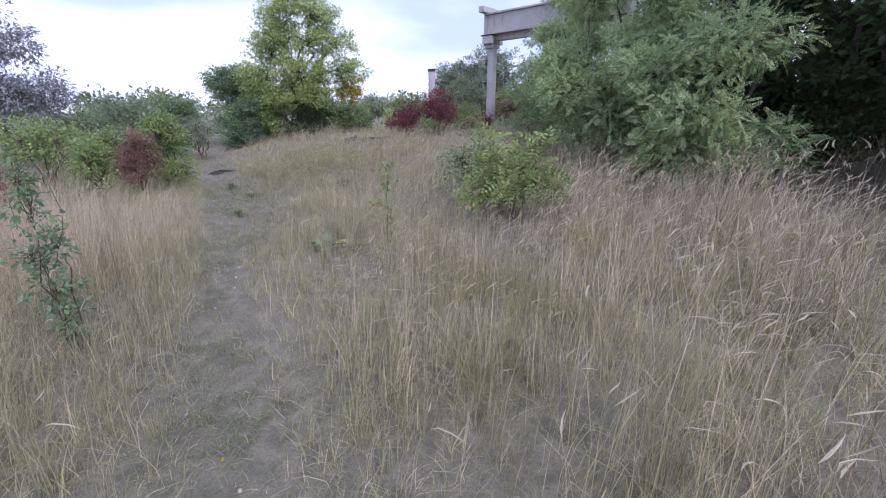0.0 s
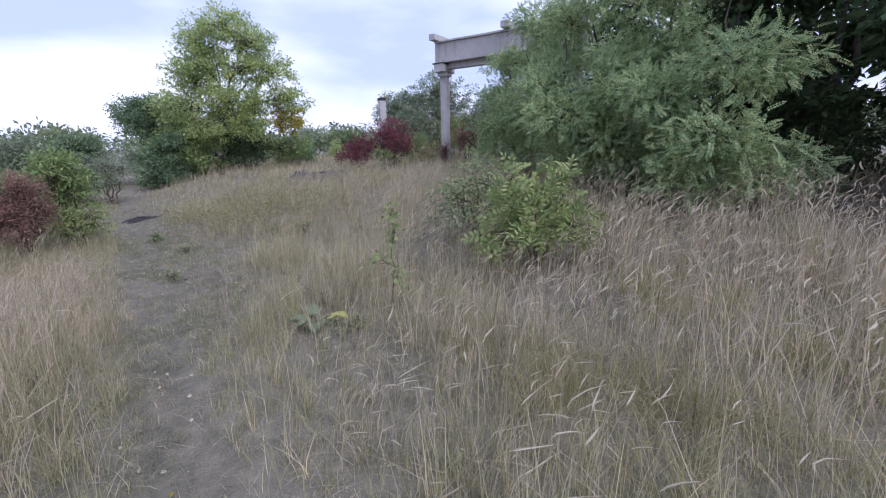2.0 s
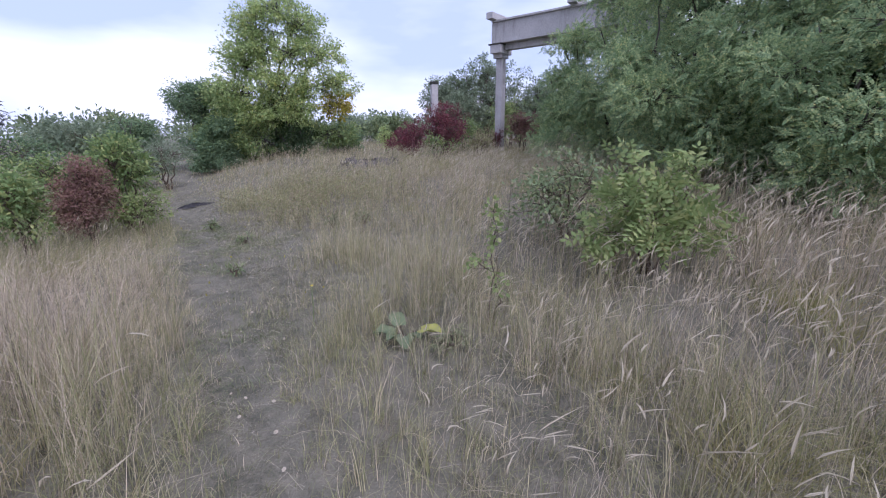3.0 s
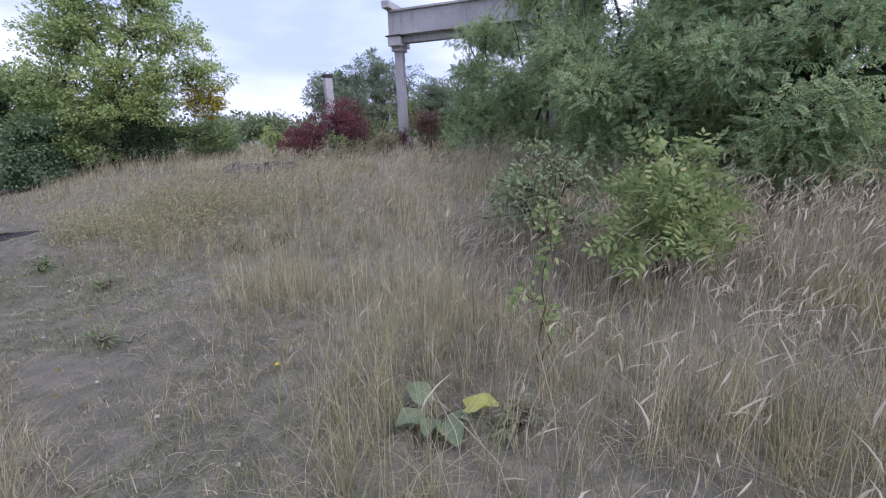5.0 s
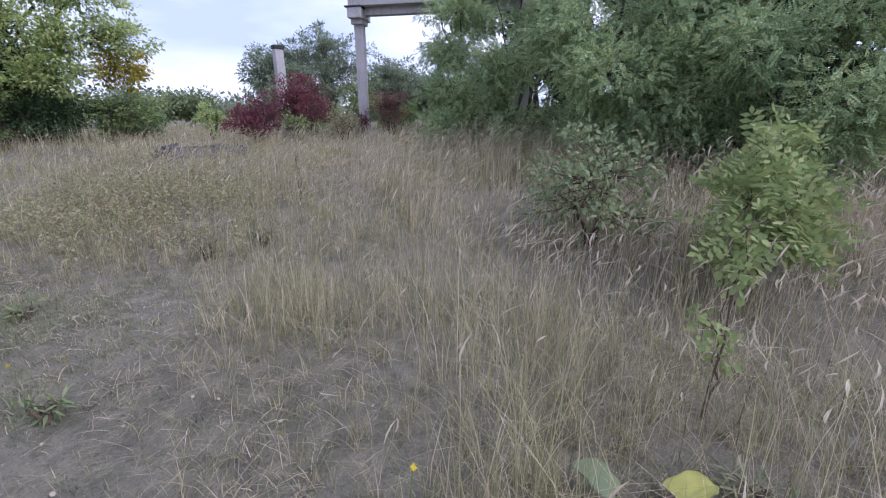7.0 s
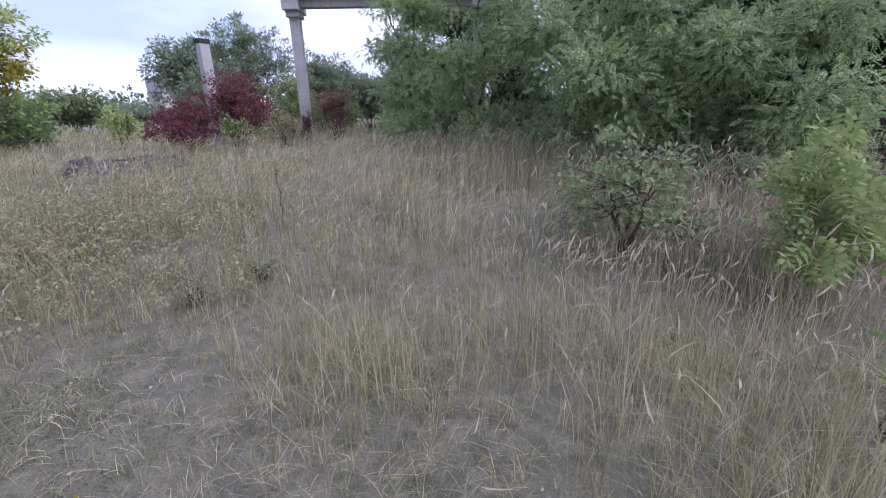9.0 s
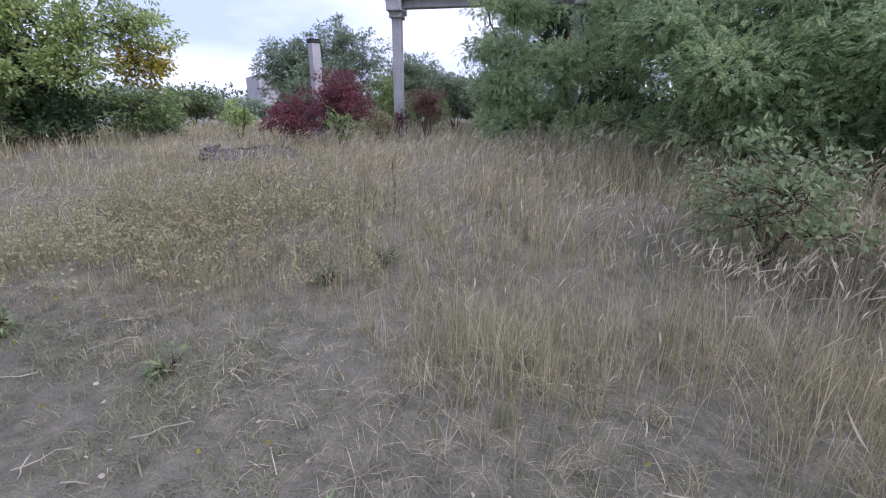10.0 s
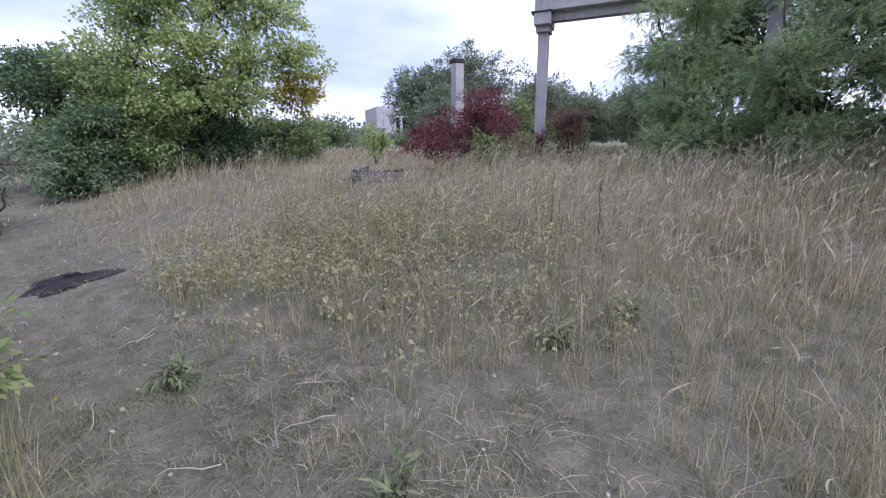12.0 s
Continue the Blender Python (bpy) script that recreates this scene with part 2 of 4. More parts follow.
def block(bm, x0, x1, y0, y1, z0, z1, bevel=0.0):
    r = bmesh.ops.create_cube(bm, size=1.0)
    bmesh.ops.transform(bm, matrix=Matrix.Translation(((x0 + x1) / 2, (y0 + y1) / 2, (z0 + z1) / 2)) @ Matrix.Diagonal((x1 - x0, y1 - y0, z1 - z0, 1)), verts=r["verts"])
    if bevel:
        es = list({e for v in r["verts"] for e in v.link_edges})
        bmesh.ops.bevel(bm, geom=es, offset=bevel, segments=2, affect="EDGES", profile=0.6)


def wear(bm, amount, scale=4.0, cut=0.35):
    """Cut long edges and push the surface in and out a little."""
    for _ in range(4):
        long_edges = [e for e in bm.edges if e.calc_length() > cut]
        if not long_edges:
            break
        bmesh.ops.subdivide_edges(bm, edges=long_edges, cuts=1, use_grid_fill=True)
    for v in bm.verts:
        v.co += noise.noise_vector(v.co * scale) * amount


def smoothstep(a, b, x):
    k = np.clip((x - a) / (b - a), 0, 1)
    return k * k * (3 - 2 * k)


# ---- the lie of the land ----
def land(x, y):
    x, y = np.asarray(x, float), np.asarray(y, float)
    u = (y - 8.2) * 0.13 + (x + 3.9) * 0.10
    z = 0.70 * smoothstep(0.0, 1.0, u) * (1 - 0.65 * smoothstep(5.2, 9.5, -x))
    z = z + 0.22 * smoothstep(-0.8, 1.8, x) * (1 - smoothstep(0.0, 1.0, u)) * smoothstep(1.0, 6.0, y)
    z = z - 0.12 * smoothstep(3.0, 12.0, -6.0 - x)
    z = z + 0.035 * np.sin(x * 1.3 + 0.4) * np.sin(y * 1.1) + 0.02 * np.sin(x * 3.1 + y * 2.3)
    far = np.hypot(x, y - 8)
    return z + 0.5 * smoothstep(40, 160, far) * np.sin(x * 0.03 + 1) * np.cos(y * 0.026)


def ground_z(x, y):
    return float(land(x, y))


def beside(x, y):
    """Distance to the right of the trodden line; minus to the left."""
    return (x + 0.12 + 0.552 * y + 0.04 * np.sin(y * 0.6)) * 0.876


def off_path(x, y):
    return np.abs(beside(x, y))


def brushed(x, y):
    """Distance to the line along which walkers have brushed the grass down."""
    return np.abs(x + 0.1 + 0.62 * y) * 0.85


def trodden(x, y):
    """1 on bare or trodden ground, 0 in tall grass."""
    wob = 0.12 * np.sin(3.1 * x + 1.7 * y) + 0.08 * np.sin(5.3 * y - 2.0 * x)
    s = beside(x, y)
    half = 0.07 + 0.20 * smoothstep(3.0, 7.5, y)
    a = 1 - smoothstep(half, half + 0.17, np.abs(s) + wob * 0.4)
    a = a * (1 - smoothstep(11.5, 12.6, y))
    # worn straw spreading to one side, where tracks meet
    w = 0.22 + 1.05 * smoothstep(3.9, 5.9, y) * (1 - smoothstep(8.8, 10.8, y))
    b = (1 - smoothstep(0.6, 1.15, s / w + wob)) * smoothstep(-0.42, -0.2, s)
    c = 1 - smoothstep(0.7, 1.2, np.hypot((x + 3.55) / 0.8, (y - 7.2) / 0.9) + wob)
    k = 1 - smoothstep(0.6, 1.2, np.hypot((x + 1.4) / 0.36, (y - 4.6) / 0.3))
    g = 1 - smoothstep(0.75, 1.2, np.hypot((x + 6.2) / 0.9, (y - 11.0) / 0.7) + wob)
    return np.clip(np.maximum.reduce([a, 0.72 * b, 0.95 * c, 0.7 * k, g]), 0, 1)


def ground_sheet():
    near = np.arange(-14, 14.01, 0.2)
    out = 14 * 1.16 ** np.arange(1, 36)
    out = out[out < 2400]
    xs = np.concatenate([-out[::-1], near, out])
    ys = np.concatenate([8 - out[::-1], near[near > -10] + 8, 8 + out])
    ys = np.unique(np.round(ys, 4))
    X, Y = np.meshgrid(xs, ys)
    Z = land(X, Y)
    t = trodden(X, Y)
    Z = Z - 0.03 * t + 0.012 * np.sin(X * 17 + Y * 5) * np.sin(Y * 13 - X * 3)
    nx, ny = len(xs), len(ys)
    V = np.stack([X, Y, Z], -1).reshape(-1, 3)
    i = (np.arange(ny - 1)[:, None] * nx + np.arange(nx - 1)[None]).ravel()
    F = np.concatenate([np.stack([i, i + 1, i + nx + 1], 1), np.stack([i, i + nx + 1, i + nx], 1)])
    ob = new("ground", raw_mesh("ground", V, F, [M_GROUND], smooth=True))
    return tagged(ob, "dry brown meadow soil with a trodden grey footpath", "ground", kind="structure")


ground_sheet()


# ---- grass ----
def blades(rng, P, height, width, lean_dir, lean, segs, curl=1.0):
    """Curved tapering blades on the points P. Returns vertices, triangles and tips with directions."""
    n = len(P)
    a = rng.uniform(0, 2 * np.pi, n)
    side = np.stack([np.cos(a), np.sin(a), np.zeros(n)], 1)
    ld = np.stack([np.cos(lean_dir), np.sin(lean_dir), np.zeros(n)], 1)
    ks = np.linspace(0, 1, segs + 1)
    rows = []
    for k in ks[:-1]:
        c = P + ld * (lean * height * k ** (1 + curl))[:, None] + np.array([0, 0, 1.0]) * (height * k * (1 - 0.42 * lean * k))[:, None]
        w = side * (width * (1 - 0.75 * k))[:, None] * 0.5
        rows += [c - w, c + w]
    tip = P + ld * (lean * height)[:, None] + np.array([0, 0, 1.0]) * (height * (1 - 0.42 * lean))[:, None]
    rows.append(tip)
    V = np.stack(rows, 1)
    m = V.shape[1]
    f = []
    for s in range(segs - 1):
        b = 2 * s
        f += [(b, b + 1, b + 3), (b, b + 3, b + 2)]
    b = 2 * (segs - 1)
    f.append((b, b + 1, b + 2))
    F = (np.arange(n)[:, None, None] * m + np.array(f)[None]).reshape(-1, 3)
    d = ld * (lean * (1 + curl))[:, None] + np.array([0, 0, 1.0]) * (1 - 0.84 * lean)[:, None]
    return V.reshape(-1, 3), F, tip, d / np.linalg.norm(d, axis=1, keepdims=True)


def plumes(rng, tip, d, length, width):
    """Feathery drooping seed heads: tufted spindles of crossed slivers along a bent axis."""
    n = len(tip)
    hang = np.stack([rng.normal(0.3, 0.6, n), rng.normal(0, 0.55, n), rng.uniform(-0.8, 0.1, n)], 1)
    ks = np.array([0.0, 0.3, 0.65, 1.0])
    ws = np.array([0.25, 1.0, 0.75, 0.0])
    axis = [tip + d * (length * k)[:, None] + hang * (length * k * k * 0.8)[:, None] for k in ks]
    a = rng.uniform(0, np.pi, n)
    Vs, Fs, base = [], [], 0
    for turn in (0.0, np.pi / 3, 2 * np.pi / 3):
        s = np.stack([np.cos(a + turn), np.sin(a + turn), np.zeros(n)], 1)
        rows = []
        for c, w in zip(axis[:3], ws):
            rows += [c - s * (width * w)[:, None], c + s * (width * w)[:, None]]
        rows.append(axis[3])
        V = np.stack(rows, 1)
        f = np.array([(0, 1, 3), (0, 3, 2), (2, 3, 5), (2, 5, 4), (4, 5, 6)])
        Fs.append((np.arange(n)[:, None, None] * 7 + f[None]).reshape(-1, 3) + base)
        Vs.append(V.reshape(-1, 3))
        base += n * 7
    return np.concatenate(Vs), np.concatenate(Fs)


def scatter(rng, x0, x1, y0, y1, density, keep):
    n = int((x1 - x0) * (y1 - y0) * density)
    x, y = rng.uniform(x0, x1, n), rng.uniform(y0, y1, n)
    k = rng.uniform(0, 1, n) < keep(x, y)
    return x[k], y[k]


def clumpy(x, y):
    """Uneven stand of the grass: tufts and thin places."""
    return 0.62 + 0.38 * np.sin(2.3 * x + 1.1 * np.sin(1.9 * y)) * np.sin(2.1 * y + 1.3 * np.sin(1.7 * x + 1.0))


def stand_height(x, y):
    h = 0.50 + 0.16 * np.sin(0.9 * x + 0.6) * np.sin(0.8 * y + 1.0)
    h = h + 0.34 * np.exp(-((x + 4.3) ** 2 / 2.6 + (y - 4.0) ** 2 / 6.0))
    h = h + 0.28 * np.exp(-((x - 2.0) ** 2 / 3.5 + (y - 4.2) ** 2 / 4.5))
    h = h * (1 - 0.3 * smoothstep(9.0, 13.0, y))
    h = h * (0.8 + 0.35 * np.sin(2.9 * x + 1.3 * y) * np.sin(2.3 * y - 1.1 * x + 2.0))
    s = beside(x, y)
    ramp = np.where(s < 0, 0.55 + 0.45 * smoothstep(0.2, 0.7, -s), 0.5 + 0.5 * smoothstep(0.2, 1.5, s))
    # lower, matted growth beside the later part of the path
    ramp = ramp * np.where(s < 0, 1 - 0.45 * smoothstep(4.6, 6.2, y) * (1 - smoothstep(0.9, 2.2, -s)), 1.0)
    return h * (1 - 0.8 * trodden(x, y)) * ramp


def pale_zone(x, y):
    return np.clip(np.exp(-((x + 4.8) ** 2 / 2.0 + (y - 4.7) ** 2 / 3.4)) * 0.9 + 0.14 + 0.3 * np.exp(-((x + 0.3) ** 2 / 6.0 + (y - 10.3) ** 2 / 4.0)) + 0.4 * np.exp(-((x - 2.2) ** 2 / 3.0 + (y - 4.6) ** 2 / 3.0)), 0, 1)


def build_grass():
    rng = np.random.default_rng(11)
    reach = lambda x, y: np.where(y < 7, off_path(x, y), np.hypot(x + 3.9, y - 7.0) * 0.8)
    sets = {"dry": ([], []), "pale": ([], []), "green": ([], []), "plume": ([], [])}

    def put(key, V, F):
        vs, fs = sets[key]
        fs.append(F + sum(len(v) for v in vs))
        vs.append(V)

    def stand(box, density, keep, segs, width):
        x, y = scatter(rng, *box, density, lambda x, y: keep(x, y) * clumpy(x, y) * (1 - 0.75 * trodden(x, y)))
        # tufts: pull blades towards shared centres
        cell = 0.21
        gx, gy = np.floor(x / cell), np.floor(y / cell)
        hx = np.modf(np.abs(np.sin(gx * 12.9898 + gy * 78.233) * 43758.5453))[0]
        hy = np.modf(np.abs(np.sin(gx * 39.346 + gy * 11.135) * 24634.6345))[0]
        pull = np.where(rng.uniform(0, 1, len(x)) < 0.55, rng.uniform(0, 0.2, len(x)), rng.uniform(0.3, 0.85, len(x)))
        x = x + ((gx + 1.6 * hx - 0.3) * cell - x) * pull
        y = y + ((gy + 1.6 * hy - 0.3) * cell - y) * pull
        h = stand_height(x, y) * rng.gamma(5, 1 / 5, len(x)).clip(0.3, 1.9) * (0.75 + 0.45 * hx)
        h = np.where(off_path(x, y) < 0.26 + 0.14 * smoothstep(3.0, 6.0, y), np.minimum(h, 0.20), h)
        h = np.where(brushed(x, y) < 0.35, np.minimum(h, 0.38), h)
        P = np.stack([x, y, land(x, y) - 0.03], 1)
        ld = rng.normal(0.2, 1.2, len(x)) + hy * 1.6
        ln = np.abs(rng.normal(0.38, 0.36, len(x))).clip(0, 1.4)
        flat = rng.uniform(0, 1, len(x)) < 0.38
        h[flat] = h[flat] * 0.5 + 0.05
        ln[flat] = rng.uniform(0.8, 1.6, flat.sum())
        ld[flat] = rng.uniform(0, 6.28, flat.sum())
        w = width * rng.uniform(0.6, 1.4, len(x))
        pale = rng.uniform(0, 1, len(x)) < pale_zone(x, y)
        lush = (rng.uniform(0, 1, len(x)) < 0.5 * np.exp(-(off_path(x, y) / 0.75) ** 2) + 0.27 + 0.34 * (beside(x, y) < 0) * smoothstep(4.5, 6.5, y) + 0.5 * np.exp(-((x + 0.1) ** 2 / 4.0 + (y - 10.0) ** 2 / 6.0)) + 0.35 * np.exp(-((x + 4.6) ** 2 / 0.5 + (y - 10.6) ** 2 / 1.5))) & ~pale
        for key, k in (("dry", ~pale & ~lush), ("pale", pale), ("green", lush)):
            V, F, _, _ = blades(rng, P[k], h[k], w[k], ld[k], ln[k], segs)
            put(key, V, F)

    def stalks(box, density, keep, width, size):
        """Taller flowering stalks with drooping plumes, leaning with the wind."""
        x, y = scatter(rng, *box, density, lambda x, y: keep(x, y) * (0.15 + 0.85 * clumpy(x * 0.6, y * 0.6)) * (1 - trodden(x, y)) * (0.14 + 1.1 * pale_zone(x, y) + 0.6 * np.exp(-((x - 1.2) ** 2 / 3.5 + (y - 5.2) ** 2 / 5.0)) + 0.9 * np.exp(-((x + 0.95) ** 2 / 0.35 + (y - 3.3) ** 2 / 0.6)) + 0.45 * np.exp(-((x + 0.2) ** 2 / 5.0 + (y - 10.5) ** 2 / 6.0))))
        n = len(x)
        h = (stand_height(x, y) * 1.12 + 0.06) * rng.uniform(0.75, 1.25, n)
        h = np.where(brushed(x, y) < 0.5, np.minimum(h, 0.36), h)
        P = np.stack([x, y, land(x, y) - 0.03], 1)
        V, F, tip, d = blades(rng, P, h, np.full(n, width), rng.normal(0.1, 0.7, n), rng.uniform(0.15, 0.55, n), 4, 1.2)
        put("pale", V, F)
        V, F = plumes(rng, tip - d * 0.03, d, rng.uniform(0.6, 1.3, n) * size[0], rng.uniform(0.6, 1.3, n) * size[1])
        put("plume", V, F)

    near = lambda x, y: reach(x, y) < 2.4
    mid = lambda x, y: (reach(x, y) >= 2.4) & (reach(x, y) < 6.2)
    far = lambda x, y: reach(x, y) >= 6.2
    stand((-6.8, 4.2, 0.2, 9.5), 2900, near, 3, 0.0036)
    stand((-12, 8.0, 0.2, 16.0), 900, mid, 2, 0.0065)
    stand((-10, 7.0, -5.0, 0.2), 230, lambda x, y: x < 99, 2, 0.010)
    stand((-11, 7.0, 7.0, 21.0), 330, far, 2, 0.011)
    stand((-22, 16.0, 0.2, 32.0), 95, lambda x, y: far(x, y) & ((x < -11) | (x > 7) | (y > 21)), 2, 0.02)
    stalks((-6.8, 4.2, 0.2, 9.5), 95, lambda x, y: near(x, y) & (off_path(x, y) > 0.6), 0.0024, (0.10, 0.0044))
    stalks((-12, 8.0, 0.2, 16.0), 190, mid, 0.004, (0.13, 0.0058))
    stalks((-16, 9.0, 4.0, 22.0), 60, far, 0.007, (0.14, 0.010))
    for key, name, m, label in (("dry", "dry_meadow_grass", M_GRASS, "tall dry straw-coloured meadow grass with some green blades"), ("green", "green_path_grass", M_GREENBLADE, "greener fresh grass along the path's edges"), ("pale", "pale_reed_grass", M_GRASS_PALE, "tall pale pinkish straw reed grass beside the path"), ("plume", "grass_seed_heads", M_PLUME, "feathery pale drooping grass seed heads")):
        vs, fs = sets[key]
        ob = new(name, raw_mesh(name, np.concatenate(vs), np.concatenate(fs), [m]))
        tagged(ob, label, "grass", kind="stuff")
    # short trodden growth and straw litter on the path
    x, y = scatter(rng, -8.0, 2.5, 0.2, 12.6, 5200, lambda x, y: np.clip(trodden(x, y) * 0.7 + 0.36 * (reach(x, y) < 2.6), 0, 1) * (0.25 + 0.75 * clumpy(x * 1.6, y * 1.6)))
    n = len(x)
    flat = rng.uniform(0, 1, n)
    long = rng.uniform(0, 1, n) < 0.25
    h = rng.uniform(0.02, 0.075, n) * (1 + 1.5 * long) * np.where(trodden(x, y) > 0.8, 0.75, 1.5)
    V, F, _, _ = blades(rng, np.stack([x, y, land(x, y) - 0.038], 1), h, rng.uniform(0.002, 0.005, n), rng.uniform(0, 6.28, n), 0.4 + 2.2 * flat + 1.0 * long, 2)
    ob = new("short_path_grass", raw_mesh("short_path_grass", V, F, [M_SHORT]))
    tagged(ob, "short trodden grass and straw litter on the path", "grass", kind="stuff")
    x, y = scatter(rng, -6.5, -0.8, 4.0, 10.5, 260, lambda x, y: trodden(x, y) * (beside(x, y) > 0.25))
    n = len(x)
    V, F, _, _ = blades(rng, np.stack([x, y, land(x, y) - 0.02], 1), rng.uniform(0.04, 0.10, n), rng.uniform(0.003, 0.005, n), rng.uniform(0, 6.28, n), rng.uniform(1.8, 3.2, n), 3, 0.3)
    ob = new("lying_straw", raw_mesh("lying_straw", V, F, [M_GRASS_PALE]))
    tagged(ob, "pale broken straw lying on the worn ground", "straw", kind="stuff")
    # low green growth in patches
    strip = lambda x, y: np.exp(-((beside(x, y) - 0.2) / 0.16) ** 2) * smoothstep(5.8, 6.8, y) * (1 - smoothstep(9.0, 10.0, y)) + 0.7 * np.exp(-((beside(x, y) + 0.42) / 0.15) ** 2)
    x, y = scatter(rng, -7.5, 2.0, 0.4, 12.2, 2300, lambda x, y: np.clip(trodden(x, y) * 0.5 + 0.25 + strip(x, y), 0, 1) * smoothstep(0.1, 0.9, 0.5 * np.sin(2.3 * x + 0.7 * y + 1.1) * np.sin(1.9 * y - 0.8 * x) + 0.5 * np.sin(6.1 * x + 2.0) * np.sin(5.3 * y + 1.2 * x) + 0.2 + 0.5 * strip(x, y)) * (reach(x, y) < 1.8))
    n = len(x)
    V, F, _, _ = blades(rng, np.stack([x, y, land(x, y) - 0.035], 1), rng.uniform(0.03, 0.10, n), rng.uniform(0.004, 0.009, n), rng.uniform(0, 6.28, n), rng.uniform(0.2, 1.6, n), 2)
    ob = new("green_ground_cover", raw_mesh("green_ground_cover", V, F, [M_COVER]))
    tagged(ob, "low green weeds creeping through the trodden straw", "weeds", kind="stuff")


def build_tufts():
    """Coarse yellow-green grass tussocks beside the path."""
    rng = np.random.default_rng(23)
    V_, F_, base = [], [], 0
    spots = [(rng.uniform(-0.2, 2.6), rng.uniform(1.6, 5.0)) for _ in range(26)] + [(rng.uniform(-6.0, -2.6), rng.uniform(2.4, 8.4)) for _ in range(22)] + [(rng.uniform(-1.6, 2.2), rng.uniform(8.5, 14.0)) for _ in range(26)]
    for x, y in spots:
        if float(trodden(x, y)) > 0.3 or float(off_path(x, y)) < 0.7 or float(brushed(x, y)) < 0.7:
            continue
        n = 110
        r = rng.uniform(0, 0.22, n)
        a = rng.uniform(0, 6.283, n)
        px, py = x + r * np.cos(a), y + r * np.sin(a)
        V, F, _, _ = blades(rng, np.stack([px, py, land(px, py) - 0.03], 1), rng.uniform(0.2, 0.5, n) * rng.uniform(0.7, 1.15), rng.uniform(0.003, 0.006, n), a + rng.normal(0, 0.5, n), rng.uniform(0.2, 1.3, n), 4)
        V_.append(V)
        F_.append(F + base)
        base += len(V)
    ob = new("green_grass_tussocks", raw_mesh("green_grass_tussocks", np.concatenate(V_), np.concatenate(F_), [M_TUFT]))
    tagged(ob, "coarse yellow-green grass tussocks among dry grass", "grass", kind="stuff")


def build_rusty_weeds():
    """Small rusty leafy weeds standing thickly on the slope."""
    rng = np.random.default_rng(29)
    x, y = scatter(rng, -5.6, 2.0, 8.2, 13.4, 120, lambda x, y: np.exp(-((x + 3.5) ** 2 / 2.4 + (y - 10.3) ** 2 / 2.0)) * (1 - trodden(x, y)))
    n = len(x)
    h = rng.uniform(0.22, 0.5, n)
    P = np.stack([x, y, land(x, y) - 0.02], 1)
    V, F, _, _ = blades(rng, P, h, np.full(n, 0.006), rng.uniform(0, 6.28, n), rng.uniform(0, 0.3, n), 3)
    m = 22
    own = np.repeat(np.arange(n), m)
    k = rng.uniform(0.35, 1.02, n * m)
    o = rng.normal(0, 1, (n * m, 3)) * np.array([0.035, 0.035, 0.015])
    Q = P[own] + o
    Q[:, 2] += h[own] * k
    V2, F2 = leaves(rng, Q, o * 20, OVAL, 0.034, 0.1)
    ob = new("rusty_weeds", raw_mesh("rusty_weeds", np.concatenate([V, V2]), np.concatenate([F, F2 + len(V)]), [M_RUST]))
    tagged(ob, "rusty yellow-brown leafy weeds on the slope", "weeds", kind="stuff")



# ---- leaves and plants ----
OVAL = (np.array([(0, 0, 0), (0.45, 0.27, 0.07), (1, 0, -0.05), (0.45, -0.27, 0.07)]), np.array([(0, 3, 2), (0, 2, 1)]))
ROUND = (np.array([(0, 0, 0), (0.25, 0.33, 0.05), (0.7, 0.34, 0.05), (1, 0, -0.05), (0.7, -0.34, 0.05), (0.25, -0.33, 0.05)]), np.array([(0, 5, 4), (0, 4, 3), (0, 3, 2), (0, 2, 1)]))
LONG = (np.array([(0, 0, 0), (0.4, 0.10, 0.02), (1, 0, -0.12), (0.4, -0.10, 0.02)]), np.array([(0, 3, 2), (0, 2, 1)]))


def pinnate(pairs, leaflet, droop, broad=0.32):
    V, F = [], []

    def add(base, along, across):
        b = len(V)
        V.extend([base, base + along * 0.5 + across, base + along, base + along * 0.5 - across])
        F.extend([(b, b + 3, b + 2), (b, b + 2, b + 1)])

    for i in range(pairs):
        k = 0.16 + 0.76 * i / (pairs - 1)
        c = np.array([k, 0, -droop * k * k])
        size = leaflet * (0.75 + 0.5 * math.sin(math.pi * (0.2 + 0.7 * k)))
        for s in (-1, 1):
            add(c, np.array([0.35, s * 0.9, -0.22]) * size, np.array([0.9, -s * 0.35, 0.0]) * size * broad)
    tip = np.array([0.96, 0, -droop])
    add(tip, np.array([1, 0, -0.3]) * leaflet, np.array([0, 1, 0]) * leaflet * broad)
    b = len(V)
    V.extend([np.array([0, -0.006, 0]), np.array([0, 0.006, 0]), tip])
    F.append((b, b + 1, b + 2))
    return np.array(V), np.array(F)


LOCUST = pinnate(6, 0.19, 0.16, 0.34)
ASHLEAF = pinnate(4, 0.36, 0.42, 0.24)
WIDE = (np.array([(0, 0, 0), (0.45, 0.17, 0.05), (1, 0, -0.1), (0.45, -0.17, 0.05)]), np.array([(0, 3, 2), (0, 2, 1)]))


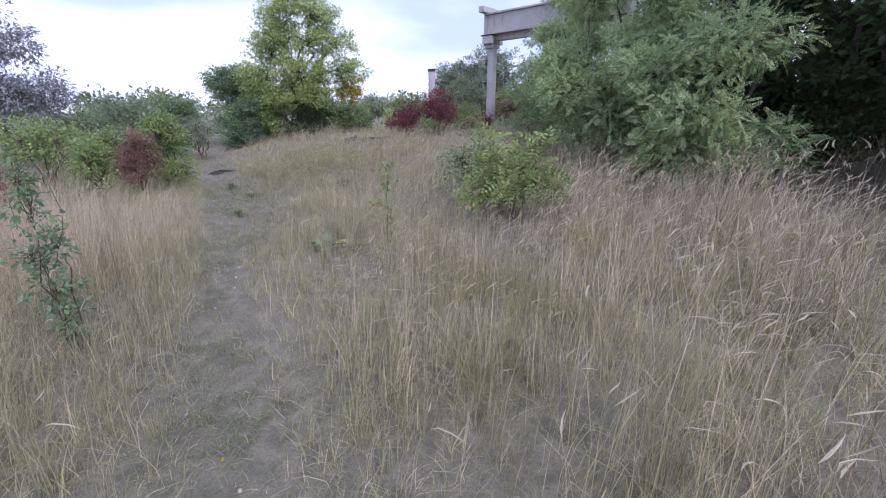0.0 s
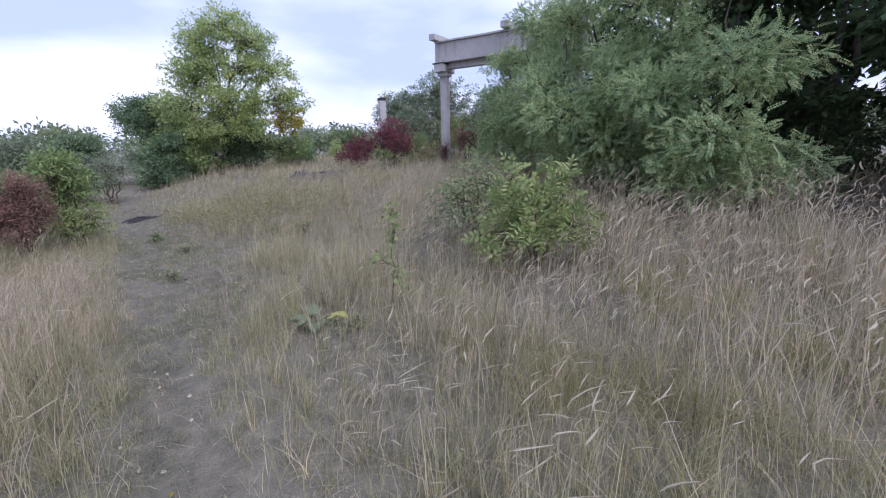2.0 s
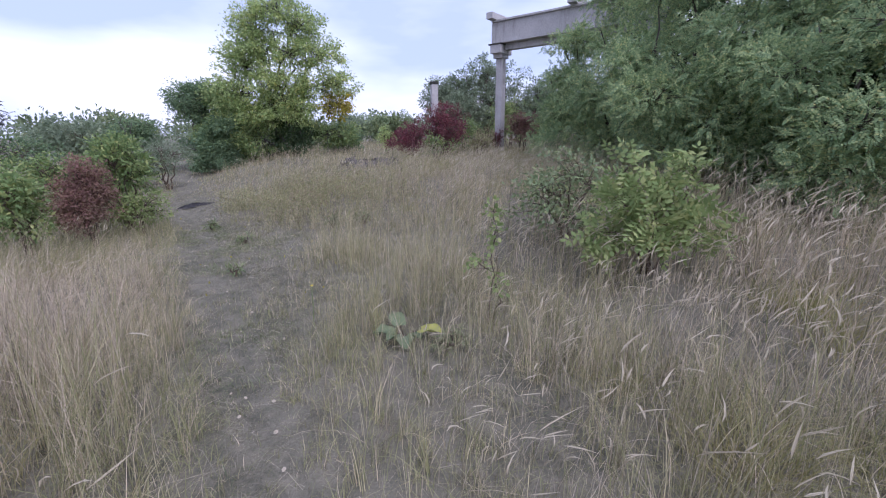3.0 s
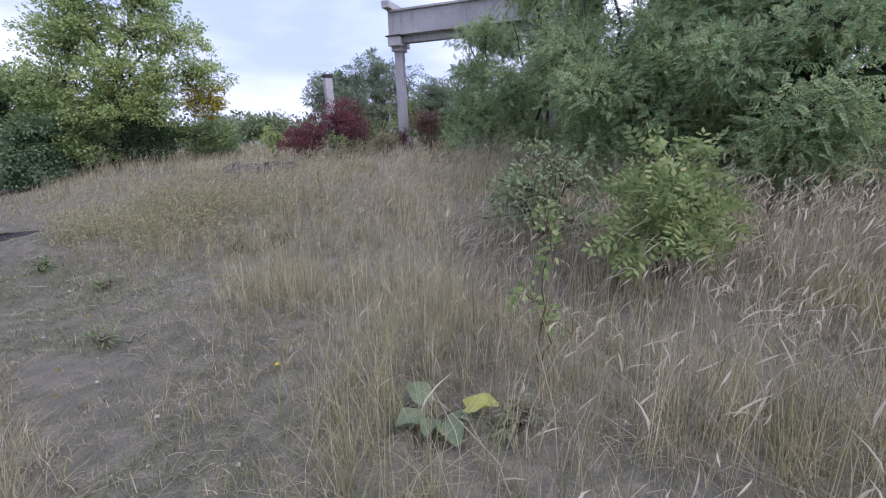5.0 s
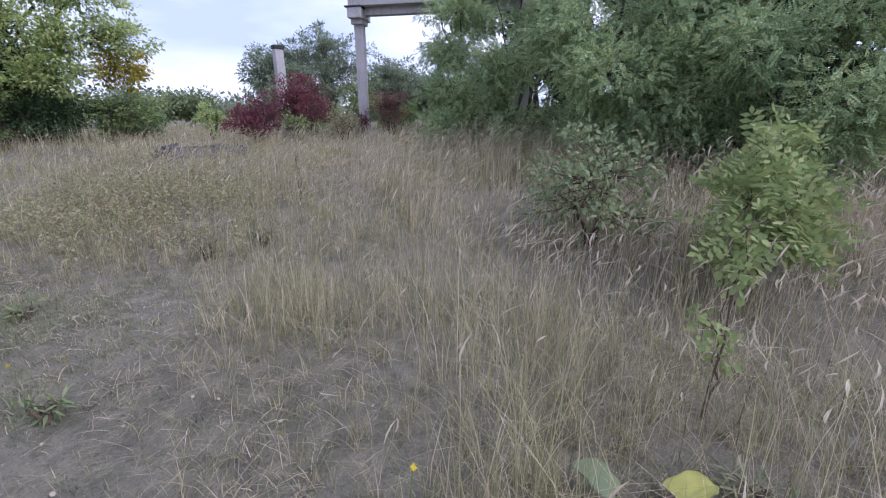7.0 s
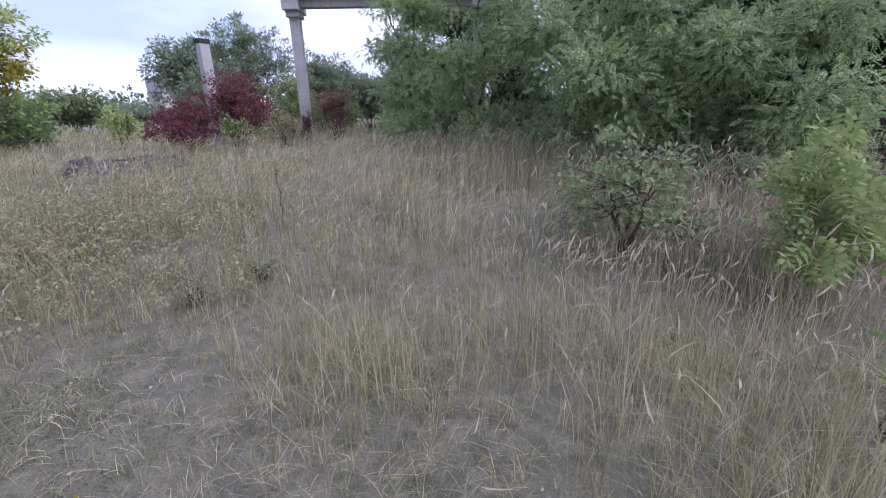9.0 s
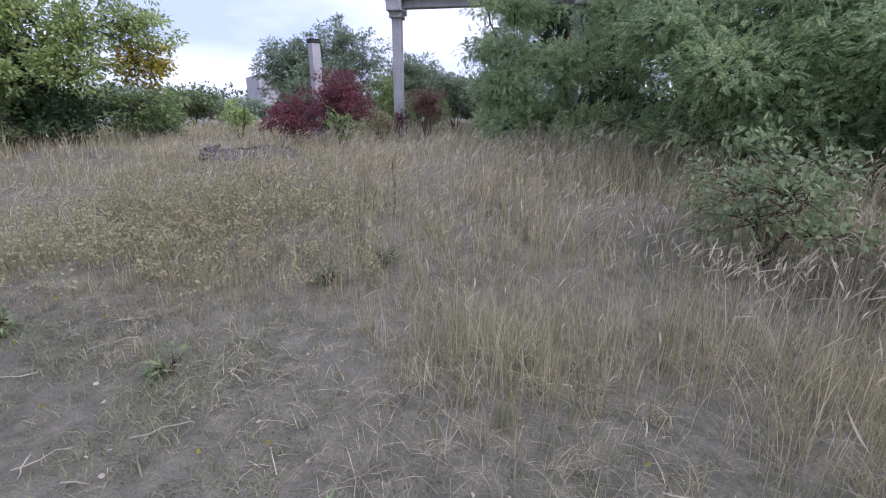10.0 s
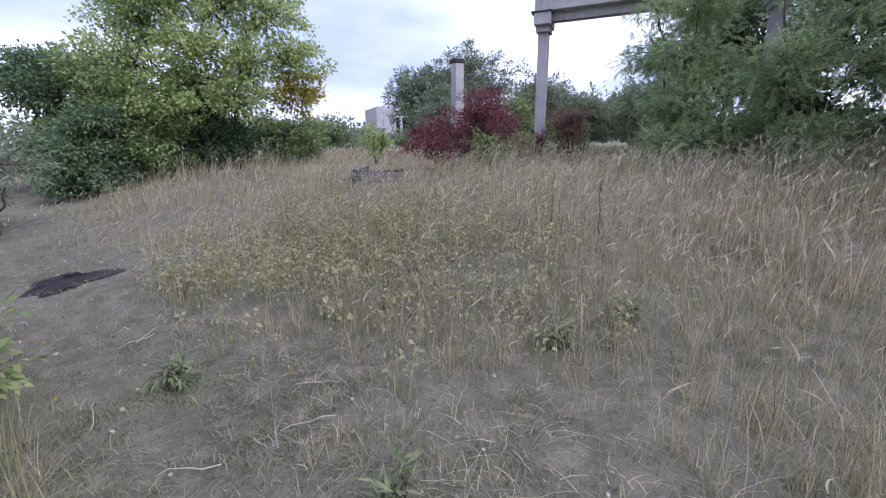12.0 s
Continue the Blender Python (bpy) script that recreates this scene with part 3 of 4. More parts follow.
def leaves(rng, P, out, kind, size, droop=0.3):
    """Copies of a leaf shape on the points P, pointing roughly along out."""
    n = len(P)
    d = out + rng.normal(0, 0.8, (n, 3))
    d[:, 2] -= droop
    d /= np.linalg.norm(d, axis=1, keepdims=True) + 1e-9
    up = np.array([0, 0, 1.0]) + rng.normal(0, 0.55, (n, 3))
    s = np.cross(up, d)
    s /= np.linalg.norm(s, axis=1, keepdims=True) + 1e-9
    u = np.cross(d, s)
    T, f = kind
    sz = size * rng.uniform(0.65, 1.3, n)
    V = P[:, None] + sz[:, None, None] * (T[None, :, 0:1] * d[:, None] + T[None, :, 1:2] * s[:, None] + T[None, :, 2:3] * u[:, None])
    F = np.arange(n)[:, None, None] * len(T) + f[None]
    return V.reshape(-1, 3), F.reshape(-1, 3)


def tube(pts, radii, sides=6):
    pts = np.asarray(pts, float)
    d = np.gradient(pts, axis=0)
    d /= np.linalg.norm(d, axis=1, keepdims=True) + 1e-9
    ref = np.array([0.31, 0.95, 0.05])
    s = np.cross(d, ref)
    s /= np.linalg.norm(s, axis=1, keepdims=True) + 1e-9
    u = np.cross(d, s)
    a = np.arange(sides) * 2 * np.pi / sides
    V = pts[:, None] + np.asarray(radii)[:, None, None] * (np.cos(a)[None, :, None] * s[:, None] + np.sin(a)[None, :, None] * u[:, None])
    n = len(pts)
    F = []
    for i in range(n - 1):
        for j in range(sides):
            p, q = i * sides + j, i * sides + (j + 1) % sides
            F += [(p, q, q + sides), (p, q + sides, p + sides)]
    return V.reshape(-1, 3), np.array(F)


def bow(rng, a, b, lift, wob, n=6):
    k = np.linspace(0, 1, n)[:, None]
    p = a + (b - a) * k
    p[:, 2] += lift * np.sin(np.pi * k[:, 0]) * np.linalg.norm(b - a)
    w = rng.normal(0, wob, (n, 3)) * np.linalg.norm(b - a)
    w[0] = w[-1] = 0
    return p + w


class Soup:
    def __init__(self):
        self.v, self.f, self.n = [], [], 0

    def add(self, V, F):
        self.v.append(V)
        self.f.append(np.asarray(F) + self.n)
        self.n += len(V)

    def get(self):
        return np.concatenate(self.v), np.concatenate(self.f)


def plant(seed, name, at, stems, lobes, kind, size, per_clump, spread, leaf, bark, label, category, droop=0.3, group="", extra=None, stem_r=0.05, twig_r=0.012, shell=0.45):
    """A tree or bush. stems: (dx, dy, height) of its trunks. lobes: (x, y, z, rx, ry, rz, clumps) about the base.
    A limb goes to each lobe, twigs to each leaf clump in it."""
    rng = np.random.default_rng(seed)
    at = (at[0], at[1], ground_z(at[0], at[1]) - 0.03)
    root = empty(name, at, 0, label, category, group)
    trunks = []
    for dx, dy, h in stems:
        p = bow(rng, np.array([dx * 0.15, dy * 0.15, 0.0]), np.array([dx, dy, h]), 0.02, 0.025, 9)
        r = stem_r * (1 - 0.82 * np.linspace(0, 1, 9))
        r[0] *= 1.35
        part_raw("trunk" if stem_r > 0.035 else "stem", *tube(p, r, 8 if stem_r > 0.035 else 5), bark, root, smooth=True)
        trunks.append(p)
    allp = np.concatenate(trunks)
    for lobe in lobes:
        x, y, z, rx, ry, rz, clumps = lobe[:7]
        mat = lobe[7] if len(lobe) > 7 else leaf
        wood = Soup()
        c = np.array([x, y, z], float)
        cost = np.linalg.norm(allp - c, axis=1) + 3.0 * np.maximum(allp[:, 2] - c[2] + 0.25 * rz, 0)
        start = allp[np.argmin(cost)]
        limb = bow(rng, start, c, 0.06, 0.04, 7)
        wood.add(*tube(limb, np.linspace(stem_r * 0.42, twig_r * 1.2, 7), 5))
        q = rng.normal(0, 1, (clumps, 3))
        q /= np.linalg.norm(q, axis=1, keepdims=True)
        rad = rng.uniform(0, 1, (clumps, 1)) ** shell
        # uneven outline
        rad = rad * (0.86 + 0.2 * np.sin(q[:, :1] * 5 + seed) * np.sin(q[:, 1:2] * 4 + 1.3 * seed))
        ends = c + q * rad * np.array([rx, ry, rz])
        ends[:, 2] = np.maximum(ends[:, 2], 0.06)
        for e in ends:
            s = limb[rng.integers(2, 7)]
            tw = bow(rng, s, e, 0.05, 0.05, 3)
            wood.add(*tube(tw, np.linspace(twig_r, twig_r * 0.3, 3), 3))
        n = clumps * per_clump
        own = np.repeat(np.arange(clumps), per_clump)
        o = rng.normal(0, 1, (n, 3))
        o *= (rng.uniform(0, 1, n) ** 0.45 / (np.linalg.norm(o, axis=1) + 1e-9))[:, None] * 1.35 * spread * np.array([1, 1, 0.66]) * rng.uniform(0.7, 1.3, clumps)[own][:, None]
        P = ends[own] + o
        P[:, 2] = np.maximum(P[:, 2], 0.04)
        V, F = leaves(rng, P, o / (spread + 1e-9) * 0.8 + q[own] * 0.7, kind, size, droop)
        bough = part_raw("bough", *wood.get(), bark, root, smooth=True)
        part_raw("foliage", V, F, mat, bough, "" if mat is leaf else "foliage of " + mat.name.replace("_", " "))
    return root


def shrub(seed, name, at, r, h, leaf, label, kind=OVAL, size=0.06, clumps=60, per=22, spread=0.11, stems=4, bark=None, category="bush", group="", low=0.1, droop=0.2, wide=1.0):
    rng = random.Random(seed)
    st = [(rng.uniform(-0.5, 0.5) * r, rng.uniform(-0.5, 0.5) * r, h * rng.uniform(0.6, 0.92)) for _ in range(stems)]
    lobes = []
    k = 5
    for i in range(k):
        a = 6.283 * i / k + rng.uniform(-0.4, 0.4)
        d = r * rng.uniform(0.3, 0.6)
        zz = h * rng.uniform(0.35, 0.68) + low
        lobes.append((math.cos(a) * d * wide, math.sin(a) * d, zz, r * 0.62, r * 0.62, h * rng.uniform(0.26, 0.4), clumps // (k + 1)))
    lobes.append((0, 0, h * 0.72, r * 0.6, r * 0.6, h * 0.3, clumps // (k + 1)))
    return plant(seed, name, at, st, lobes, kind, size, per, spread, leaf, bark or M_TWIG, label, category, droop, group, stem_r=0.022, twig_r=0.007)


build_grass()
build_tufts()
build_rusty_weeds()


# ---- the abandoned concrete frame ----
def concrete_frame():
    cx, cy, turn = 1.46, 15.58, -41.0
    gz = ground_z(cx, cy) - 0.25
    root = empty("concrete_portal", (cx, cy, gz), turn, "tall weathered grey precast concrete post and beam frame of a ruin", "concrete frame")
    top = 3.74 - gz
    span = 4.4
    for i, x in enumerate((0.0, span)):
        bm = bmesh.new()
        block(bm, x - 0.115, x + 0.115, -0.115, 0.115, 0, top, 0.015)
        wear(bm, 0.006)
        post = part("column", bm, M_CONCRETE, root)
        bm = bmesh.new()
        block(bm, x - 0.18, x + 0.18, -0.36, 0.36, top, top + 0.24, 0.015)
        r = bmesh.ops.create_cube(bm, size=1.0, matrix=Matrix.Translation((x, 0, top - 0.06)) @ Matrix.Diagonal((0.30, 0.42, 0.12, 1)))
        wear(bm, 0.006)
        part("corbel", bm, M_CONCRETE, root)
        bm = bmesh.new()
        block(bm, x - 0.24, x + 0.2, -0.38, 0.0, top + 0.24, top + 0.275, 0.006)
        wear(bm, 0.005)
        part("bearing_pad", bm, M_DARKCAP, root, "dark mossy bearing pad")
    bm = bmesh.new()
    block(bm, -0.18, span + 0.25, -0.28, -0.07, top + 0.28, top + 0.86, 0.012)
    wear(bm, 0.006)
    part("beam", bm, M_CONCRETE, root)
    bm = bmesh.new()
    block(bm, 0.16, span - 0.16, -0.06, 0.16, top + 0.10, top + 0.40, 0.012)
    wear(bm, 0.006)
    part("lower_beam", bm, M_CONCRETE, root)
    bm = bmesh.new()
    block(bm, -0.16, span + 0.25, -0.34, -0.04, top + 0.862, top + 0.92, 0.01)
    wear(bm, 0.006)
    part("beam_flange", bm, M_CONCRETE, root, "dark-edged top flange")
    for x in (-0.1, 2.38):
        bm = bmesh.new()
        block(bm, x - 0.11, x + 0.11, -0.56, 0.36, top + 0.922, top + 1.10, 0.012)
        wear(bm, 0.006)
        part("purlin_stub", bm, M_CONCRETE, root)
    return root


def concrete_post():
    x, y = -0.66, 15.62
    gz = ground_z(x, y) - 0.2
    root = empty("concrete_post", (x, y, gz), 12, "lone weathered concrete post with a dark capped top", "post")
    h = 2.90 - gz
    bm = bmesh.new()
    block(bm, -0.105, 0.105, -0.105, 0.105, 0, h, 0.015)
    wear(bm, 0.006)
    part("shaft", bm, M_CONCRETE, root)
    bm = bmesh.new()
    block(bm, -0.12, 0.12, -0.12, 0.12, h, h + 0.09, 0.012)
    wear(bm, 0.008)
    part("cap", bm, M_DARKCAP, root, "dark bitumen cap")


def ruin_building():
    """Roofless precast building far off behind the bushes."""
    root = empty("ruined_building", (6.0, 57.0, ground_z(6.0, 57) - 0.3), 4, "distant grey concrete panel ruin with dark openings", "building")
    for z in range(6):
        for i in range(3):
            bm = bmesh.new()
            block(bm, -1.6 + i * 0.8 + 0.01, -0.8 + i * 0.8 - 0.01, -0.15, 0.15, z * 0.83, z * 0.83 + 0.81, 0.02)
            part("panel", bm, M_CONCRETE, root)
    bm = bmesh.new()
    block(bm, -1.6, -1.35, 0.16, 6.0, 0, 4.9)
    part("side_wall", bm, M_CONCRETE, root)
    # Back wall in a dark colour that stands for the shaded interior.
    bm = bmesh.new()
    block(bm, 0.9, 8.0, 4.0, 4.3, 0, 4.0)
    part("back_wall", bm, M_INNERSHADE, root, "inner wall with the interior's shade in its dark colour")
    for i in range(4):
        bm = bmesh.new()
        block(bm, 1.3 + i * 1.9, 1.6 + i * 1.9, -0.1, 0.2, 0, 4.2, 0.02)
        part("pillar", bm, M_CONCRETE, root)
    bm = bmesh.new()
    block(bm, 0.84, 8.4, -0.3, 4.4, 4.2, 4.55, 0.03)
    part("roof", bm, M_CONCRETE, root)


def burnt_patch():
    rng = np.random.default_rng(5)
    n = 40
    a = np.linspace(0, 2 * np.pi, n, endpoint=False)
    V, F = [], []
    for ring, k in enumerate((0.0, 0.35, 0.7, 1.0)):
        rr = k * (0.42 + 0.12 * np.sin(3 * a + 1) + 0.05 * rng.normal(0, 1, n))
        x, y = -6.25 + rr * np.cos(a) * 0.75, 11.05 + rr * np.sin(a) * 0.6
        z = land(x, y) - 0.018 + 0.05 * (1 - k) + 0.012 * rng.normal(0, 1, n) * (k < 1)
        V.append(np.stack([x, y, z], 1))
    for r in range(3):
        for j in range(n):
            p, q = r * n + j, r * n + (j + 1) % n
            F += [(p, q, q + n), (p, q + n, p + n)]
    ob = new("burnt_ground_patch", raw_mesh("burnt_ground_patch", np.concatenate(V), F, [M_ASH], smooth=True))
    tagged(ob, "black burnt ash patch on the footpath", "ash patch")


def rubble():
    """Broken concrete slabs lying in the grass on the crest."""
    rnd = random.Random(8)
    for i in range(9):
        x, y = -2.6 + rnd.uniform(-0.7, 0.8), 13.35 + rnd.uniform(-0.25, 0.5)
        s = rnd.uniform(0.07, 0.15)
        bm = bmesh.new()
        block(bm, -s, s, -s * 0.7, s * 0.7, 0, rnd.uniform(0.05, 0.11), 0.015)
        wear(bm, 0.035, 5.0, 0.12)
        me = bpy.data.meshes.new("rubble_slab")
        bm.to_mesh(me)
        bm.free()
        me.materials.append(M_RUBBLE)
        ob = new("rubble_slab", me)
        ob.matrix_basis = pose(x, y, ground_z(x, y) + rnd.uniform(0.0, 0.10), rnd.uniform(-14, 14), rnd.uniform(-14, 14), rnd.uniform(0, 180))
        tagged(ob, "broken grey concrete slab lying in dry grass", "rubble", "slabs in the rubble heap")
    n = 24
    rng = np.random.default_rng(3)
    a = np.linspace(0, 2 * np.pi, n, endpoint=False)
    V, F = [], []
    for k, hh in ((0.0, 0.16), (0.4, 0.13), (0.75, 0.06), (1.0, -0.03)):
        x, y = -2.6 + k * 1.0 * np.cos(a), 13.5 + k * 0.6 * np.sin(a)
        V.append(np.stack([x, y, land(x, y) + hh + 0.03 * rng.normal(0, 1, n) * (0 < k < 1)], 1))
    for r in range(3):
        for j in range(n):
            p, q = r * n + j, r * n + (j + 1) % n
            F += [(p, q, q + n), (p, q + n, p + n)]
    ob = new("earth_mound", raw_mesh("earth_mound", np.concatenate(V), F, [M_RUBBLE]))
    tagged(ob, "low dark heap of earth and rubble on the crest", "heap")


concrete_frame()
concrete_post()
ruin_building()
burnt_patch()
rubble()

# ---- the large trees ----
# The lowest dark lobe paints the shade under the crown as leaf colour.
plant(21, "yellowing_tree", (-5.75, 17.6), [(0.2, 0.1, 4.6), (-0.7, 0.3, 4.0), (0.8, -0.1, 3.8), (-0.2, -0.3, 4.2), (-1.3, 0.1, 2.8)],
      [(-0.2, 0, 4.85, 1.01, 1.1, 1.01, 85), (-1.1, 0.1, 4.35, 1.01, 0.99, 0.94, 80), (0.65, 0, 4.4, 0.95, 0.99, 0.94, 75), (-1.5, 0, 3.4, 1.01, 0.99, 0.94, 80), (1.3, -0.2, 3.5, 0.9, 0.99, 0.8, 65), (-0.9, -0.3, 3.6, 0.9, 0.88, 0.72, 60), (0.4, -0.4, 3.5, 0.9, 0.88, 0.72, 60),
       (-0.3, -0.6, 2.6, 1.01, 0.88, 0.72, 75), (-1.75, -0.3, 2.3, 1.06, 0.99, 0.94, 80), (0.7, -0.6, 2.4, 0.78, 0.66, 0.65, 60), (1.7, -0.2, 1.85, 0.67, 0.77, 0.58, 50, M_YELLOW), (1.7, -0.1, 2.5, 0.78, 0.77, 0.65, 55), (0.4, -0.7, 1.6, 0.78, 0.55, 0.65, 60), (-1.85, 0.1, 1.2, 1.01, 0.88, 1.01, 70), (1.4, 0.1, 0.8, 1.12, 0.88, 0.72, 65, M_GREEN), (-0.9, -0.6, 1.6, 1.01, 0.66, 0.72, 70), (-1.3, -0.5, 0.7, 1.01, 0.66, 0.72, 65, M_GREEN), (0.2, -0.5, 0.7, 0.9, 0.55, 0.65, 55, M_DARK_SHADED)],
      OVAL, 0.092, 38, 0.19, M_TREE, M_BARK, "tall broad tree with yellowing green leaves at the meadow's edge", "tree", stem_r=0.075, twig_r=0.012)


def dark_tree(seed, at, h, r, label, leaf=None, group="dark trees behind the meadow", clumps=60, low=0.22, size=0.09, per=34):
    rnd = random.Random(seed)
    lobes = []
    for i in range(8):
        a = rnd.uniform(0, 6.283)
        z = h * (low + (0.88 - low) * i / 7)
        d = r * rnd.uniform(0.2, 0.65) * (1.15 - 0.7 * i / 7)
        lobes.append((math.cos(a) * d, math.sin(a) * d, z, r * 0.62, r * 0.62, h * 0.15, clumps))
    return plant(seed, "broadleaf_tree", at, [(0.1, 0, h * 0.85), (0.4 * r, 0.2, h * 0.6), (-0.4 * r, 0.1, h * 0.6)], lobes, OVAL, size, per, 0.18, leaf or M_DARK_SHADED, M_BARK, label, "tree", group=group, stem_r=0.1, twig_r=0.014)


dark_tree(31, (-9.6, 19.4), 3.4, 1.7, "dark green rounded tree at the meadow's edge", M_BLUEGREEN, clumps=95, low=0.12)
dark_tree(32, (-8.6, 18.7), 3.1, 1.3, "dark green rounded tree at the meadow's edge", M_GREEN)
dark_tree(33, (-8.1, 17.2), 1.7, 1.0, "low green bushy tree at the meadow's edge", M_BLUEGREEN, low=0.1)
dark_tree(34, (-6.6, 19.4), 2.6, 1.5, "dark green rounded tree at the meadow's edge", low=0.1)
dark_tree(35, (-12.2, 19.2), 2.0, 1.5, "low dark green tree at the meadow's edge", M_BLUEGREEN, low=0.1)
# Added shrub, filling in for the shaded interior below the yellowing crown.
dark_tree(39, (-4.2, 19.2), 1.0, 0.85, "low dull green shrub added for the shaded interior under the yellowing tree", M_BLUEGREEN, low=0.1)
# The lowest lobe has darker leaves than the grey ones above.
plant(36, "grey_willow", (-13.9, 11.3), [(0.2, 0.1, 4.4), (-1.2, 0.3, 3.8), (1.2, -0.3, 3.6), (0.2, 0.9, 3.4), (-0.3, -0.6, 4.0)],
      [(0, 0, 4.5, 1.5, 1.3, 0.8, 90), (-1.6, 0.3, 3.7, 1.4, 1.2, 0.9, 90), (1.6, 0.4, 3.5, 1.4, 1.2, 0.9, 90), (-2.2, 0, 2.2, 1.3, 1.1, 1.0, 80), (2.1, 0.7, 2.1, 1.2, 1.1, 1.0, 80), (0.2, -0.8, 2.7, 1.5, 1.0, 0.9, 90), (0, -0.5, 3.6, 1.4, 1.0, 0.8, 90), (-1.0, -0.7, 1.9, 1.3, 1.0, 0.8, 80), (1.1, -0.5, 2.7, 1.2, 1.0, 0.8, 80), (0.3, -0.3, 1.2, 2.0, 1.2, 0.7, 110, M_DARK_SHADED)],
      WIDE, 0.11, 58, 0.22, M_PURPLE, M_BARK, "bushy willow with thin grey silvery leaves", "tree", stem_r=0.055, twig_r=0.009)
shrub(37, "willow_bush", (-8.2, 13.6), 0.8, 1.5, M_WILLOW, "grey-green willow bush beside the meadow", LONG, 0.11, 90, 22, 0.14)
shrub(38, "dark_bush", (-9.9, 14.6), 1.1, 1.3, M_DARK_SHADED, "dark green bush beside the meadow", OVAL, 0.09, 90, 22, 0.15)
shrub(40, "green_bush", (-9.0, 11.2), 0.8, 1.3, M_GREEN, "leafy green bush beside the meadow", OVAL, 0.075, 90, 22, 0.13)

# willows behind the frame
for i, (x, y, r, h) in enumerate([(0.5, 20.6, 1.1, 2.4), (1.9, 21.4, 1.9, 4.2), (0.4, 22.0, 1.4, 3.2), (4.2, 20.6, 1.5, 3.0), (6.2, 20.2, 1.5, 2.3), (8.6, 20.0, 2.0, 3.0)]):
    shrub(41 + i, "grey_willow_bush", (x, y), r, h, M_BACKWILLOW, "tall grey-green willow thicket behind the concrete frame", WIDE, 0.13, 380, 36, 0.16, stems=9, group="willows behind the frame")
shrub(51, "yellow_green_bush", (2.3, 18.0), 0.75, 2.1, M_LIME, "yellow-green bush behind the concrete column", OVAL, 0.09, 90, 20, 0.13)
shrub(52, "small_yellow_bush", (-2.35, 17.0), 0.5, 1.0, M_TREE, "small bright yellow-green bush in dry grass", OVAL, 0.07, 60, 22, 0.09)
shrub(53, "red_bush", (-0.45, 14.75), 0.92, 1.7, M_RED, "dense dark crimson autumn bush at the concrete post", OVAL, 0.055, 260, 30, 0.10, stems=7)
shrub(54, "red_bush", (-1.5, 14.6), 0.72, 1.05, M_RED, "dense dark crimson autumn bush at the concrete post", OVAL, 0.055, 150, 30, 0.10)
shrub(55, "red_bush", (2.15, 15.35), 0.55, 1.55, M_BROWNRED, "brownish red autumn bush beside the concrete column", OVAL, 0.055, 150, 28, 0.09)
shrub(56, "green_shrub", (-0.7, 13.9), 0.5, 0.85, M_GREEN, "small green shrub before the red bush", OVAL, 0.055, 50, 16, 0.09)
shrub(57, "creeper", (1.37, 15.38), 0.17, 0.85, M_RED, "red creeper climbing the foot of the column", OVAL, 0.045, 48, 12, 0.06)
shrub(59, "rusty_shrub", (0.7, 15.0), 0.5, 0.75, M_RUST, "low rusty brown shrub between post and column", OVAL, 0.05, 60, 18, 0.09)


shrub(60, "green_bush", (0.5, 17.6), 0.8, 1.3, M_GREEN, "low green bush behind the concrete column", OVAL, 0.075, 100, 22, 0.13)
shrub(112, "rusty_shrub", (1.3, 16.8), 0.6, 0.9, M_RUST, "low rusty brown shrub behind the column", OVAL, 0.06, 70, 20, 0.1)
shrub(113, "green_bush", (3.2, 17.0), 0.9, 1.3, M_GREEN, "low green bush under the concrete beam", OVAL, 0.075, 100, 22, 0.13)


# ---- locust thicket ----
def locust(seed, at, h, lobes, label):
    lobes = lobes + [(-0.6, -0.7, 0.5, 0.75, 0.65, 0.4, 34), (0.5, -0.8, 0.6, 0.75, 0.65, 0.45, 34), (-0.1, 0.2, 0.55, 0.8, 0.7, 0.45, 30)]
    return plant(seed, "locust_tree", at, [(0.1, 0.1, h * 0.8), (-0.5, 0.2, h * 0.6), (0.6, -0.3, h * 0.6)], lobes, LOCUST, 0.15, 20, 0.22, M_LOCUST, M_BARK, label, "tree", 0.28, "locust thicket", stem_r=0.045, twig_r=0.010)


LOC = "green locust tree with feathery drooping leaves"
locust(61, (3.2, 8.8), 4.6, [(-0.9, -0.7, 1.3, 0.7, 0.7, 0.45, 52), (-0.4, -1.2, 0.9, 0.7, 0.6, 0.4, 48), (-0.9, 0.2, 1.9, 0.6, 0.8, 0.5, 48), (0.2, -0.9, 2.1, 0.9, 0.7, 0.6, 60), (-0.3, 0.2, 3.1, 0.9, 0.9, 0.6, 56), (0.6, -0.3, 3.9, 0.9, 0.9, 0.6, 56), (0.9, -1.2, 1.4, 0.7, 0.6, 0.5, 44)], LOC)
locust(62, (3.95, 7.95), 4.8, [(-0.9, -0.3, 1.5, 0.7, 0.6, 0.5, 48), (-0.5, -0.7, 0.8, 0.7, 0.5, 0.35, 40), (0.1, -0.5, 2.2, 0.8, 0.7, 0.6, 56), (-0.3, 0, 3.2, 1.0, 0.9, 0.6, 56),], LOC)
locust(63, (3.3, 11.2), 4.8, [(-0.8, -0.4, 1.5, 0.7, 0.7, 0.5, 48), (-0.7, 0.4, 0.7, 0.6, 0.6, 0.35, 36), (0, -0.6, 2.4, 0.8, 0.8, 0.6, 52), (-0.2, 0, 3.4, 0.9, 0.9, 0.6, 52), (0.7, 0, 4.2, 1.0, 1.0, 0.6, 22), (0.9, -0.6, 1.6, 0.8, 0.7, 0.6, 44)], LOC)
